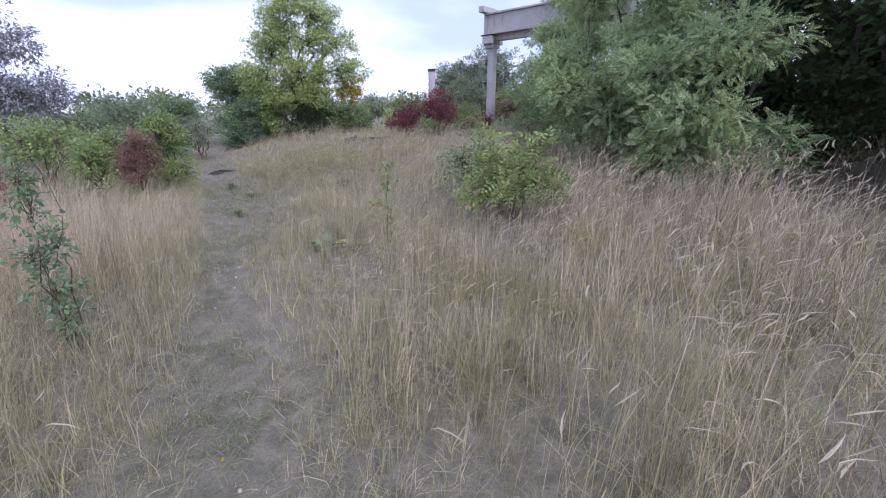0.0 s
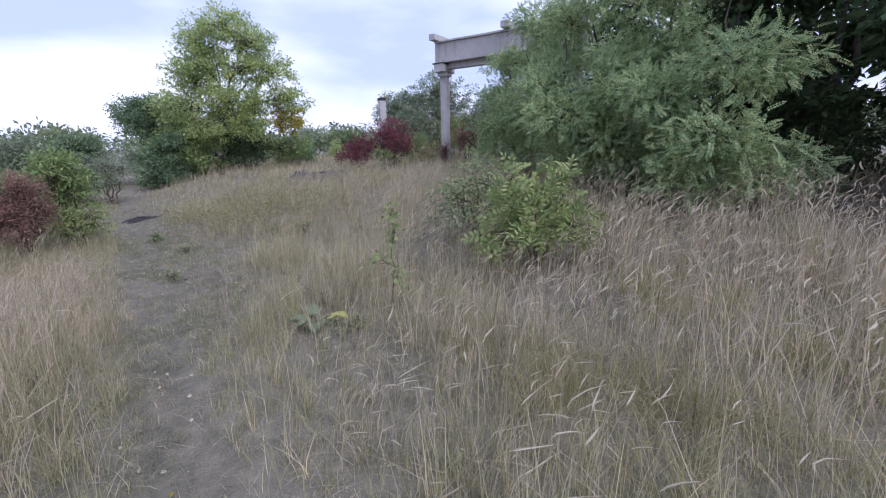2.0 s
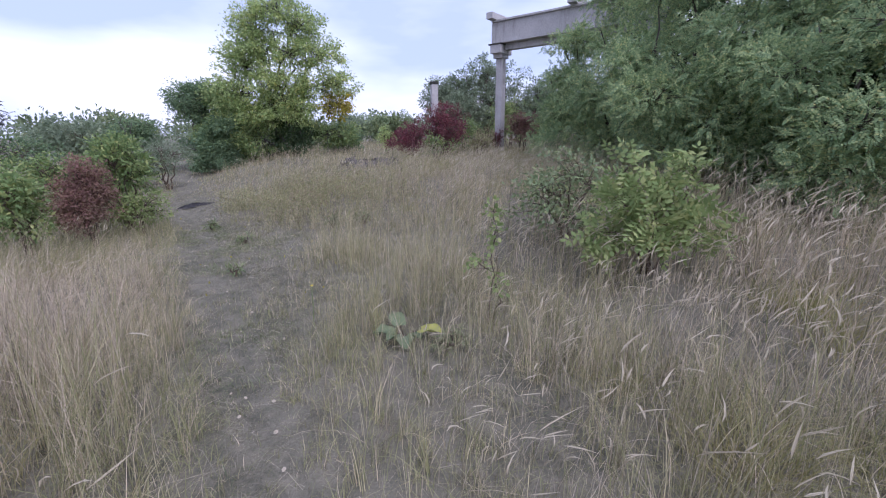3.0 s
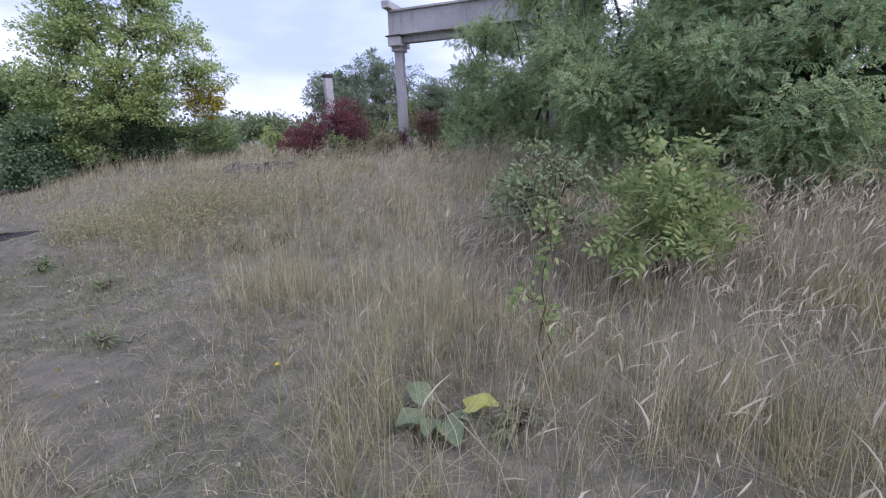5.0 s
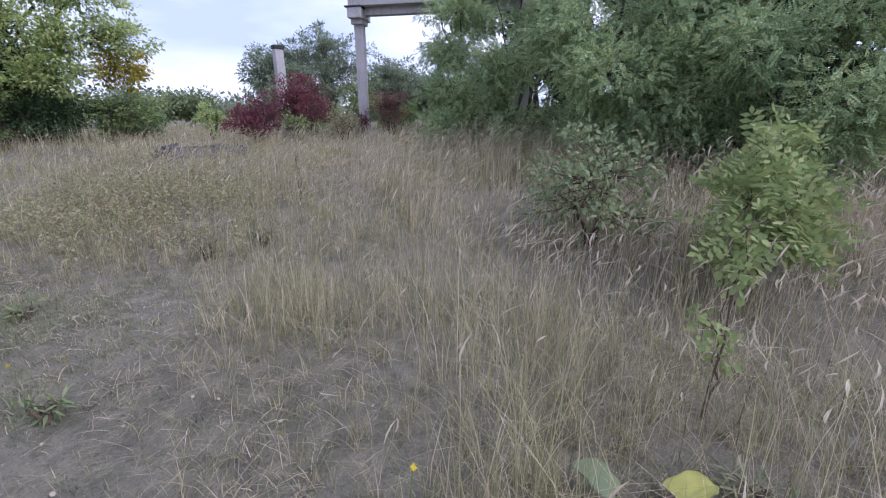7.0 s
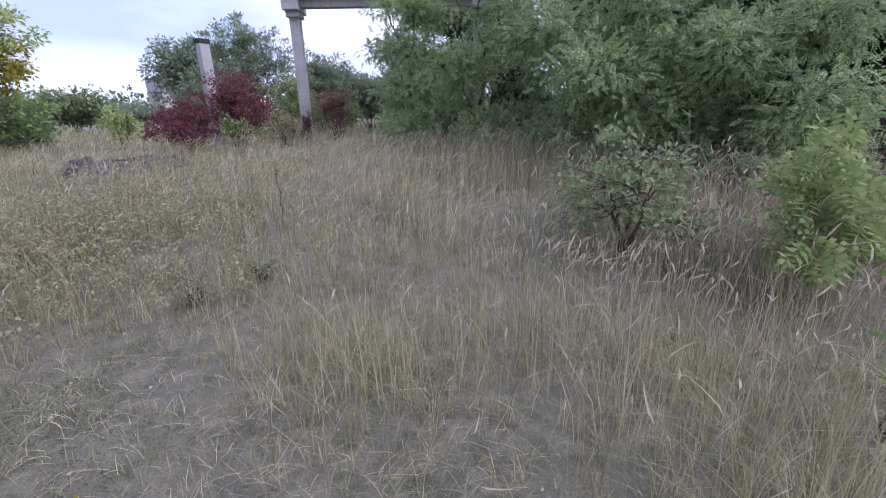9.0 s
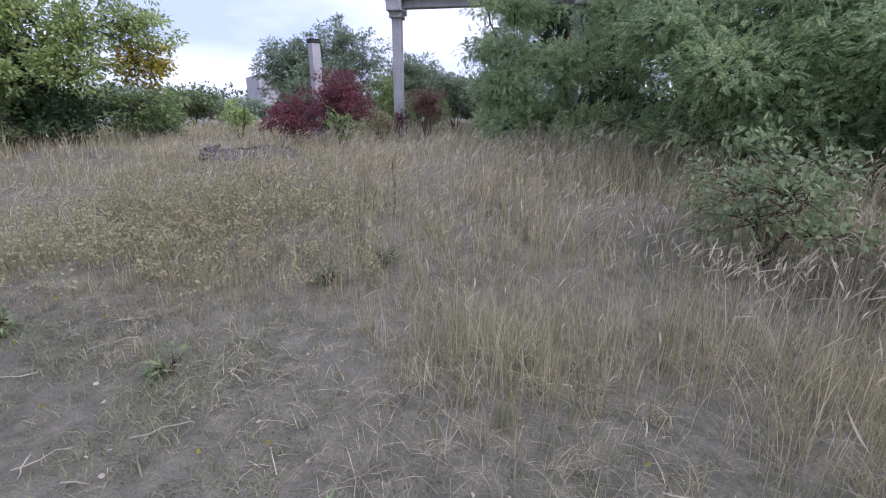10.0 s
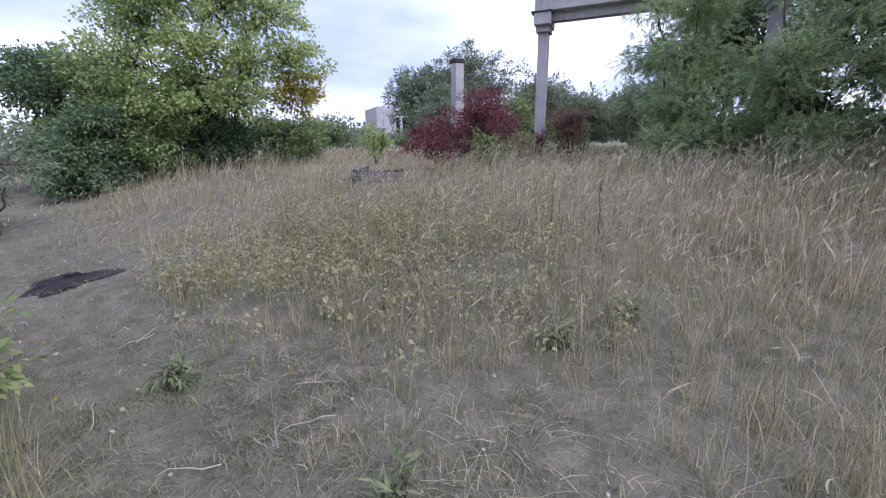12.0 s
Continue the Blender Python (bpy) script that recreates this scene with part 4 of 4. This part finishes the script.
locust(67, (3.6, 13.4), 3.8, [(-0.7, -0.3, 1.3, 0.7, 0.7, 0.45, 44), (-0.6, 0.3, 2.3, 0.7, 0.7, 0.45, 44), (0, -0.3, 0.7, 0.8, 0.7, 0.35, 36), (0.2, 0, 3.0, 0.8, 0.8, 0.5, 48), (0.7, 0, 1.9, 0.8, 0.8, 0.5, 44), (-0.9, 0.2, 3.1, 0.4, 0.4, 0.25, 13)], LOC)
locust(69, (4.0, 6.7), 3.6, [(-0.7, -0.8, 1.0, 0.75, 0.6, 0.5, 48), (-0.2, -0.6, 1.9, 0.8, 0.7, 0.5, 50), (-0.9, 0.1, 1.6, 0.6, 0.6, 0.5, 36)], LOC)
locust(70, (2.7, 12.6), 3.4, [(-0.4, -0.4, 1.2, 0.6, 0.6, 0.5, 40), (0, 0, 2.0, 0.7, 0.7, 0.5, 44), (0.2, 0.2, 2.9, 0.6, 0.6, 0.45, 34)], LOC)
locust(64, (5.6, 9.8), 6.0, [(-0.8, -0.4, 2.2, 1.0, 0.9, 0.7, 52), (0.3, -0.6, 3.4, 1.1, 1.0, 0.7, 52), (-0.4, 0, 4.4, 1.2, 1.2, 0.7, 22), (0.8, 0.3, 5.3, 1.2, 1.2, 0.7, 22), (0.6, -0.5, 1.4, 1.0, 0.9, 0.6, 40)], LOC)
# These two put the thicket's shade into a dark leaf colour.
dark_tree(65, (5.3, 7.3), 5.6, 1.3, "tall tree deep in the thicket with shade put into its dark leaf colour", M_DARK_SHADED, "dark trees in the thicket", 70, 0.08, 0.15, 22)
dark_tree(68, (5.9, 5.3), 5.4, 1.4, "tall tree deep in the thicket with shade put into its dark leaf colour", M_DARK_SHADED, "dark trees in the thicket", 60, 0.12, 0.15, 20)
locust(66, (5.6, 13.2), 5.4, [(-0.9, -0.4, 1.8, 1.0, 0.9, 0.7, 48), (0.3, -0.6, 3.0, 1.1, 1.0, 0.7, 48), (-0.4, 0, 4.2, 1.2, 1.2, 0.7, 22), (0.8, 0.3, 5.0, 1.1, 1.1, 0.6, 22)], LOC)

# Tall trees behind: shade under the canopy painted as dark leaves.
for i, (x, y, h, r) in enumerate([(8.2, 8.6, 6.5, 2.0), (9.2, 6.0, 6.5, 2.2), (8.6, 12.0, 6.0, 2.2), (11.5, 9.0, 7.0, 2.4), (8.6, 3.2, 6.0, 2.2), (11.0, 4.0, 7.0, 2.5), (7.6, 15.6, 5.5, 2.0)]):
    dark_tree(71 + i, (x, y), h, r, "tall tree deep in the thicket with shade put into its dark leaf colour", M_DARK_SHADED, "dark trees in the thicket", 45, 0.42, 0.17, 18)
# Low trees added to close sky gaps; their leaf colour holds the shade.
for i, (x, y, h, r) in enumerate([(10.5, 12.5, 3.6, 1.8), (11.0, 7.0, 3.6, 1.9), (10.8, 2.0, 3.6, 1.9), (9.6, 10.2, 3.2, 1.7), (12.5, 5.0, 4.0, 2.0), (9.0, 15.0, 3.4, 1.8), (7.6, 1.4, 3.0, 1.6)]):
    dark_tree(171 + i, (x, y), h, r, "low dense tree deep in the thicket with shade put into its dark leaf colour", M_DARK_SHADED, "dark trees in the thicket", 45, 0.08, 0.19, 16)
# Undergrowth whose dark leaf colour stands for the shade in the hollow.
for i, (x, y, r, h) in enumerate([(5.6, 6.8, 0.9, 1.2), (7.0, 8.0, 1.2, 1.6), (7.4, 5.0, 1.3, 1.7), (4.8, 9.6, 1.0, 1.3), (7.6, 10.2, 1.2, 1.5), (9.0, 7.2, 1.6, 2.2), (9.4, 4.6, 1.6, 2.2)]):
    shrub(81 + i, "undergrowth_bush", (x, y), r, h, M_DARK_SHADED, "undergrowth below the locust trees with shade put into its dark leaf colour", OVAL, 0.08, 130, 24, 0.15, group="undergrowth")

# ---- bushes beside the path ----
plant(91, "ash_sapling_bush", (0.85, 5.36), [(0.05, 0, 0.95), (-0.3, 0.1, 1.0), (0.3, -0.05, 1.02), (0.1, 0.2, 0.7), (-0.1, -0.15, 0.8)],
      [(-0.32, 0, 1.02, 0.10, 0.10, 0.14, 4), (0.27, 0, 1.05, 0.13, 0.13, 0.15, 6), (-0.02, 0.05, 0.86, 0.2, 0.2, 0.12, 7), (-0.3, 0, 0.68, 0.24, 0.24, 0.2, 12), (0.28, 0, 0.72, 0.26, 0.24, 0.2, 13), (0, -0.15, 0.55, 0.34, 0.28, 0.17, 15), (0.42, 0, 0.5, 0.2, 0.22, 0.14, 8), (-0.42, -0.05, 0.46, 0.18, 0.2, 0.12, 7)],
      ASHLEAF, 0.17, 6, 0.09, M_LIME, M_TWIG, "yellow-green ash sapling bush in tall dry grass", "bush", 0.25, stem_r=0.012, twig_r=0.004)
plant(92, "apple_sapling", (-0.75, 4.79), [(0.0, 0.0, 0.88), (0.05, 0.04, 0.6)], [(0.02, 0, 0.78, 0.08, 0.08, 0.13, 8), (-0.1, 0, 0.52, 0.12, 0.08, 0.12, 8), (0.02, 0, 0.36, 0.08, 0.08, 0.14, 8), (0.0, 0, 0.95, 0.05, 0.05, 0.12, 6)],
      ROUND, 0.036, 7, 0.045, M_LIME, M_TWIG, "thin young sapling with small round pale leaves", "sapling", 0.2, stem_r=0.008, twig_r=0.003)
shrub(93, "grey_green_shrub", (0.5, 6.6), 0.72, 1.15, M_PALEGREEN, "grey-green broad-leaved shrub in front of the locusts", OVAL, 0.06, 120, 18, 0.14, low=-0.08)
plant(94, "dark_sapling", (-2.6, 2.42), [(0.02, 0.0, 1.4), (0.12, 0.04, 1.2), (-0.12, 0.0, 1.1), (0.05, -0.08, 0.8)], [(0, 0, 1.25, 0.07, 0.07, 0.2, 12), (0, 0, 1.05, 0.10, 0.10, 0.16, 14), (0.1, 0, 0.8, 0.11, 0.1, 0.2, 16), (-0.1, 0, 0.75, 0.11, 0.1, 0.2, 16), (0.02, -0.03, 0.5, 0.16, 0.14, 0.2, 22), (0, 0, 0.28, 0.15, 0.14, 0.18, 16)],
      OVAL, 0.045, 9, 0.04, M_BLUEGREEN, M_TWIG, "thin dark leafy sapling standing in pale grass", "sapling", 0.1, stem_r=0.006, twig_r=0.003)
shrub(95, "red_brown_bush", (-6.0, 7.85), 0.37, 1.36, M_BROWNRED, "brownish red autumn bush beside the path", OVAL, 0.034, 330, 42, 0.085, stems=7)
shrub(96, "green_bush", (-6.5, 7.4), 0.42, 1.2, M_GREEN, "leafy green bush behind the red-brown bush", OVAL, 0.075, 110, 20, 0.12)
shrub(97, "green_bush", (-6.1, 8.75), 0.5, 1.7, M_GREEN, "leafy green bush behind the red-brown bush", WIDE, 0.085, 110, 26, 0.11)
shrub(98, "yellow_green_bush", (-5.65, 8.35), 0.42, 0.7, M_LIME, "low yellow-green bush beside the path", OVAL, 0.048, 84, 24, 0.09)
shrub(99, "green_bush", (-8.4, 8.4), 0.9, 1.5, M_GREEN, "leafy green bush at the meadow's edge", OVAL, 0.075, 100, 20, 0.14)
shrub(107, "green_bush", (-9.8, 9.9), 1.1, 1.7, M_GREEN, "leafy green bush at the meadow's edge", OVAL, 0.08, 130, 22, 0.15)
shrub(108, "green_bush", (-11.2, 13.0), 1.3, 1.8, M_BLUEGREEN, "dull green bush at the meadow's edge", OVAL, 0.08, 130, 22, 0.16)
shrub(109, "green_bush", (-8.7, 12.3), 0.8, 1.3, M_GREEN, "leafy green bush beside the meadow", OVAL, 0.075, 90, 22, 0.13)
shrub(110, "green_bush", (-11.5, 8.0), 1.2, 1.6, M_BLUEGREEN, "dull green bush at the meadow's edge", OVAL, 0.08, 120, 22, 0.16)
shrub(100, "red_bush", (-7.2, 5.6), 0.75, 1.25, M_RED, "dark crimson autumn bush in pale grass", OVAL, 0.055, 150, 28, 0.10)
shrub(101, "red_bush", (-6.9, 4.0), 0.7, 1.0, M_RED, "dark crimson autumn bush in pale grass", OVAL, 0.055, 150, 28, 0.10)
shrub(102, "yellow_green_bush", (-9.2, 6.4), 0.9, 1.7, M_GREEN, "tall yellowish green bush at the meadow's edge", LONG, 0.12, 130, 22, 0.14)
shrub(103, "dark_green_bush", (-11.0, 6.0), 1.5, 2.0, M_DARK_SHADED, "dark green bush at the meadow's edge", OVAL, 0.09, 140, 20, 0.16)
plant(106, "dry_dock_stalk", (-1.6, 9.5), [(0.02, 0, 0.72), (0.05, 0.03, 0.5)], [(0, 0, 0.62, 0.03, 0.03, 0.12, 8), (0.02, 0, 0.4, 0.04, 0.04, 0.1, 5)], OVAL, 0.02, 10, 0.02, M_RUST, M_TWIG, "dry brown dock stalk standing in grass", "weed", 0.1, stem_r=0.006, twig_r=0.003)


# ---- far woods on the horizon ----
for i, (x, y, r, h) in enumerate([(-9.5, 34, 2.6, 2.6), (-5.5, 33, 2.2, 1.9), (-3.0, 31, 2.0, 2.0), (-0.2, 34, 2.4, 1.4), (3.4, 33, 2.4, 1.5), (9.0, 27, 2.4, 3.0), (12.0, 24, 2.6, 3.2), (-14.0, 30, 2.8, 2.6), (-18.0, 26, 2.8, 2.6), (-15.5, 21, 2.2, 2.2)]):
    shrub(131 + i, "distant_bush", (x, y), r, h, M_BACKWILLOW if i % 2 else M_PALEGREEN, "dull green bush beyond the meadow's crest", OVAL, 0.2, 150, 26, 0.3, group="bushes beyond the crest")


def far_woods():
    rng = np.random.default_rng(77)
    soup = Soup()
    for i in range(230):
        a = radians(rng.uniform(-75, 80))
        d = rng.uniform(60, 150)
        x, y = -4 - d * math.sin(a), 8 + d * math.cos(a)
        h = rng.uniform(2.0, 4.2) * (1 + 0.006 * d)
        r = h * rng.uniform(0.5, 0.9)
        n = 170
        q = rng.normal(0, 1, (n, 3))
        q /= np.linalg.norm(q, axis=1, keepdims=True)
        q *= rng.uniform(0.3, 1, (n, 1)) ** 0.4 * (0.8 + 0.25 * np.sin(q[:, :1] * 6 + i))
        P = np.array([x, y, ground_z(x, y) + h * 0.5]) + q * np.array([r, r, h * 0.55])
        soup.add(*leaves(rng, P, q, OVAL, 0.8, 0.1))
    V, F = soup.get()
    ob = new("far_woods", raw_mesh("far_woods", V, F, [M_FAR]))
    tagged(ob, "hazy grey-green woods on the horizon", "woods", kind="stuff")


far_woods()


# ---- small plants and litter ----
def broad_leaf(length, width, fold, rng):
    n, m = 9, 7
    V, F = [], []
    for i in range(n):
        k = i / (n - 1)
        w = width * (math.sin(math.pi * min(1, k * 0.86 + 0.13)) ** 0.6) * (1 - 0.25 * k)
        for j in range(m):
            s = j / (m - 1) * 2 - 1
            V.append((k * length - 0.12 * length * abs(s) * (k < 0.15), s * w * 0.5, fold * abs(s) * w + 0.05 * length * math.sin(k * 3) - 0.12 * length * k * k + 0.012 * math.sin(9 * s + 7 * k) + rng.uniform(-0.004, 0.004)))
    for i in range(n - 1):
        for j in range(m - 1):
            p = i * m + j
            F += [(p, p + m, p + m + 1), (p, p + m + 1, p + 1)]
    return np.array(V), np.array(F)


def burdock():
    rnd = random.Random(4)
    x, y = -1.46, 4.64
    root = empty("burdock_plant", (x, y, ground_z(x, y) - 0.02), 0, "burdock with broad green leaves and one yellow leaf", "plant")
    for i, (a, el, ln, w, z, mat) in enumerate([(115, 20, 0.16, 0.14, 0.07, M_BURDOCK), (190, 12, 0.16, 0.15, 0.05, M_BURDOCK), (275, 4, 0.17, 0.16, 0.04, M_BURDOCK), (235, 14, 0.13, 0.11, 0.05, M_BURDOCK), (320, 10, 0.11, 0.10, 0.04, M_BURDOCK), (-23, 12, 0.16, 0.14, 0.08, M_YELLOWLEAF)]):
        V, F = broad_leaf(ln, w, 0.16, rnd)
        d = 0.07 if mat is M_BURDOCK else 0.15
        ob = part_raw("leaf", V, F, mat, root, "yellowed leaf" if mat is M_YELLOWLEAF else "", True)
        ob.matrix_basis = pose(math.cos(radians(a)) * d, math.sin(radians(a)) * d, z, 0, -el, a)
        st = bow(np.random.default_rng(i), np.array([0, 0, 0.0]), np.array([math.cos(radians(a)) * d, math.sin(radians(a)) * d, z]), 0.1, 0.01, 5)
        part_raw("leaf_stalk", *tube(st, np.full(5, 0.005), 5), M_TWIG, root)


def weed(seed, at, r, h, n, mat, label):
    shrub(seed, "green_weed", at, r, h, mat, label, LONG, 0.07, n, 12, 0.03, stems=3, category="weed", low=0.02, group="weeds on the path")


def path_litter():
    rng = np.random.default_rng(19)
    x, y = scatter(rng, -7.0, 0.5, 0.8, 12.0, 14, lambda x, y: trodden(x, y))
    mats = [leaf_mat("fallen_leaf_pale", [(0, (0.50, 0.44, 0.36)), (1, (0.40, 0.34, 0.26))], (0.45, 0.38, 0.28), 3.0, 0.2), M_YELLOW]
    meshes = [raw_mesh("fallen_leaf", *leaves(np.random.default_rng(i), np.zeros((1, 3)), np.array([[1.0, 0, 0]]), ROUND, 0.024, 0.0), [mats[i % 5 == 4]]) for i in range(5)]
    for i in range(len(x)):
        ob = new("fallen_leaf", meshes[i % 5])
        ob.matrix_basis = pose(x[i], y[i], float(land(x[i], y[i])) - 0.005, rng.uniform(-15, 15), rng.uniform(-15, 15), rng.uniform(0, 360))
        tagged(ob, "small pale fallen leaf on the trodden path" if i % 5 < 4 else "small yellow fallen leaf on the trodden path", "leaf", "fallen leaves on the path")


def bare_branch(seed, at, tips, label):
    rng = np.random.default_rng(seed)
    root = empty("bare_branch", (at[0], at[1], ground_z(*at)), 0, label, "branch")
    s = Soup()
    for dx, dy, h in tips:
        p = bow(rng, np.array([0, 0, 0.0]), np.array([dx, dy, h]), 0.05, 0.03, 9)
        s.add(*tube(p, np.linspace(0.012, 0.003, 9), 5))
        for k in (4, 6):
            e = p[k] + rng.normal(0, 0.1, 3) + np.array([0, 0, 0.12])
            s.add(*tube(bow(rng, p[k], e, 0.02, 0.03, 4), np.linspace(0.006, 0.002, 4), 4))
    part_raw("twig", *s.get(), M_BARK, root)


burdock()
path_litter()
weed(111, (-3.42, 6.34), 0.10, 0.12, 10, M_PALEGREEN, "small green weed on the path")
weed(112, (-4.84, 8.86), 0.12, 0.16, 12, M_PALEGREEN, "small green weed on the path")
weed(113, (-2.71, 8.4), 0.12, 0.2, 12, M_COVER, "green weed at the path's edge")
weed(114, (-2.2, 8.43), 0.13, 0.22, 14, M_COVER, "green weed at the path's edge")
weed(115, (-3.85, 7.7), 0.10, 0.10, 10, M_PALEGREEN, "small green weed on the path")
weed(116, (-1.1, 4.42), 0.14, 0.12, 12, M_COVER, "low green weed beside the burdock")
bare_branch(121, (-6.7, 9.6), [(0.3, 0.1, 1.9), (0.1, 0.2, 1.75), (0.45, 0.0, 1.7)], "bare grey dead branches rising from the bush")


def yellow_flower(x, y):
    root = empty("yellow_flower", (x, y, ground_z(x, y)), 0, "small yellow flower on a thin green stalk", "flower")
    rng = np.random.default_rng(6)
    st = bow(rng, np.array([0, 0, -0.02]), np.array([0.02, 0.01, 0.36]), 0.03, 0.01, 6)
    part_raw("stalk", *tube(st, np.full(6, 0.0025), 5), M_GREEN, root)
    for i in range(9):
        a = 6.283 * i / 9
        P = np.array([[0.02, 0.01, 0.36]])
        V, F = leaves(rng, P, np.array([[math.cos(a) * 6, math.sin(a) * 6, 1.5]]), OVAL, 0.015, 0.0)
        part_raw("petal", V, F, M_PETAL, root)


def fallen_log(x, y, turn, length):
    rng = np.random.default_rng(14)
    p = bow(rng, np.array([-length / 2, 0, 0.07]), np.array([length / 2, 0, 0.16]), 0.02, 0.012, 10)
    root = empty("fallen_log", (x, y, ground_z(x, y)), turn, "dark weathered fallen log lying in pale grass", "log")
    part_raw("log", *tube(p, np.linspace(0.085, 0.05, 10), 9), M_BARK, root, smooth=True)
    part_raw("branch_stub", *tube(bow(rng, p[6], p[6] + np.array([0.1, 0.12, 0.2]), 0.03, 0.02, 5), np.linspace(0.025, 0.012, 5), 6), M_BARK, root)


def path_twigs():
    rng = np.random.default_rng(33)
    for i in range(14):
        y = rng.uniform(6.4, 10.5)
        x = -0.12 - 0.552 * y + rng.uniform(-0.25, 1.1) * (1.0 if y < 9 else 0.5)
        ln = rng.uniform(0.10, 0.26)
        p = bow(rng, np.array([-ln / 2, 0, 0.0]), np.array([ln / 2, 0, 0.01]), 0.02, 0.03, 5)
        ob = new("dry_twig", raw_mesh("dry_twig", *tube(p, np.linspace(0.004, 0.002, 5), 4), [M_STRAW]))
        ob.matrix_basis = pose(x, y, ground_z(x, y) + 0.004, 0, 0, rng.uniform(0, 360))
        tagged(ob, "short dry pale twig lying on the path", "twig", "twigs on the path")


yellow_flower(-2.2, 4.9)
fallen_log(-5.3, 2.9, 40, 1.1)
path_twigs()
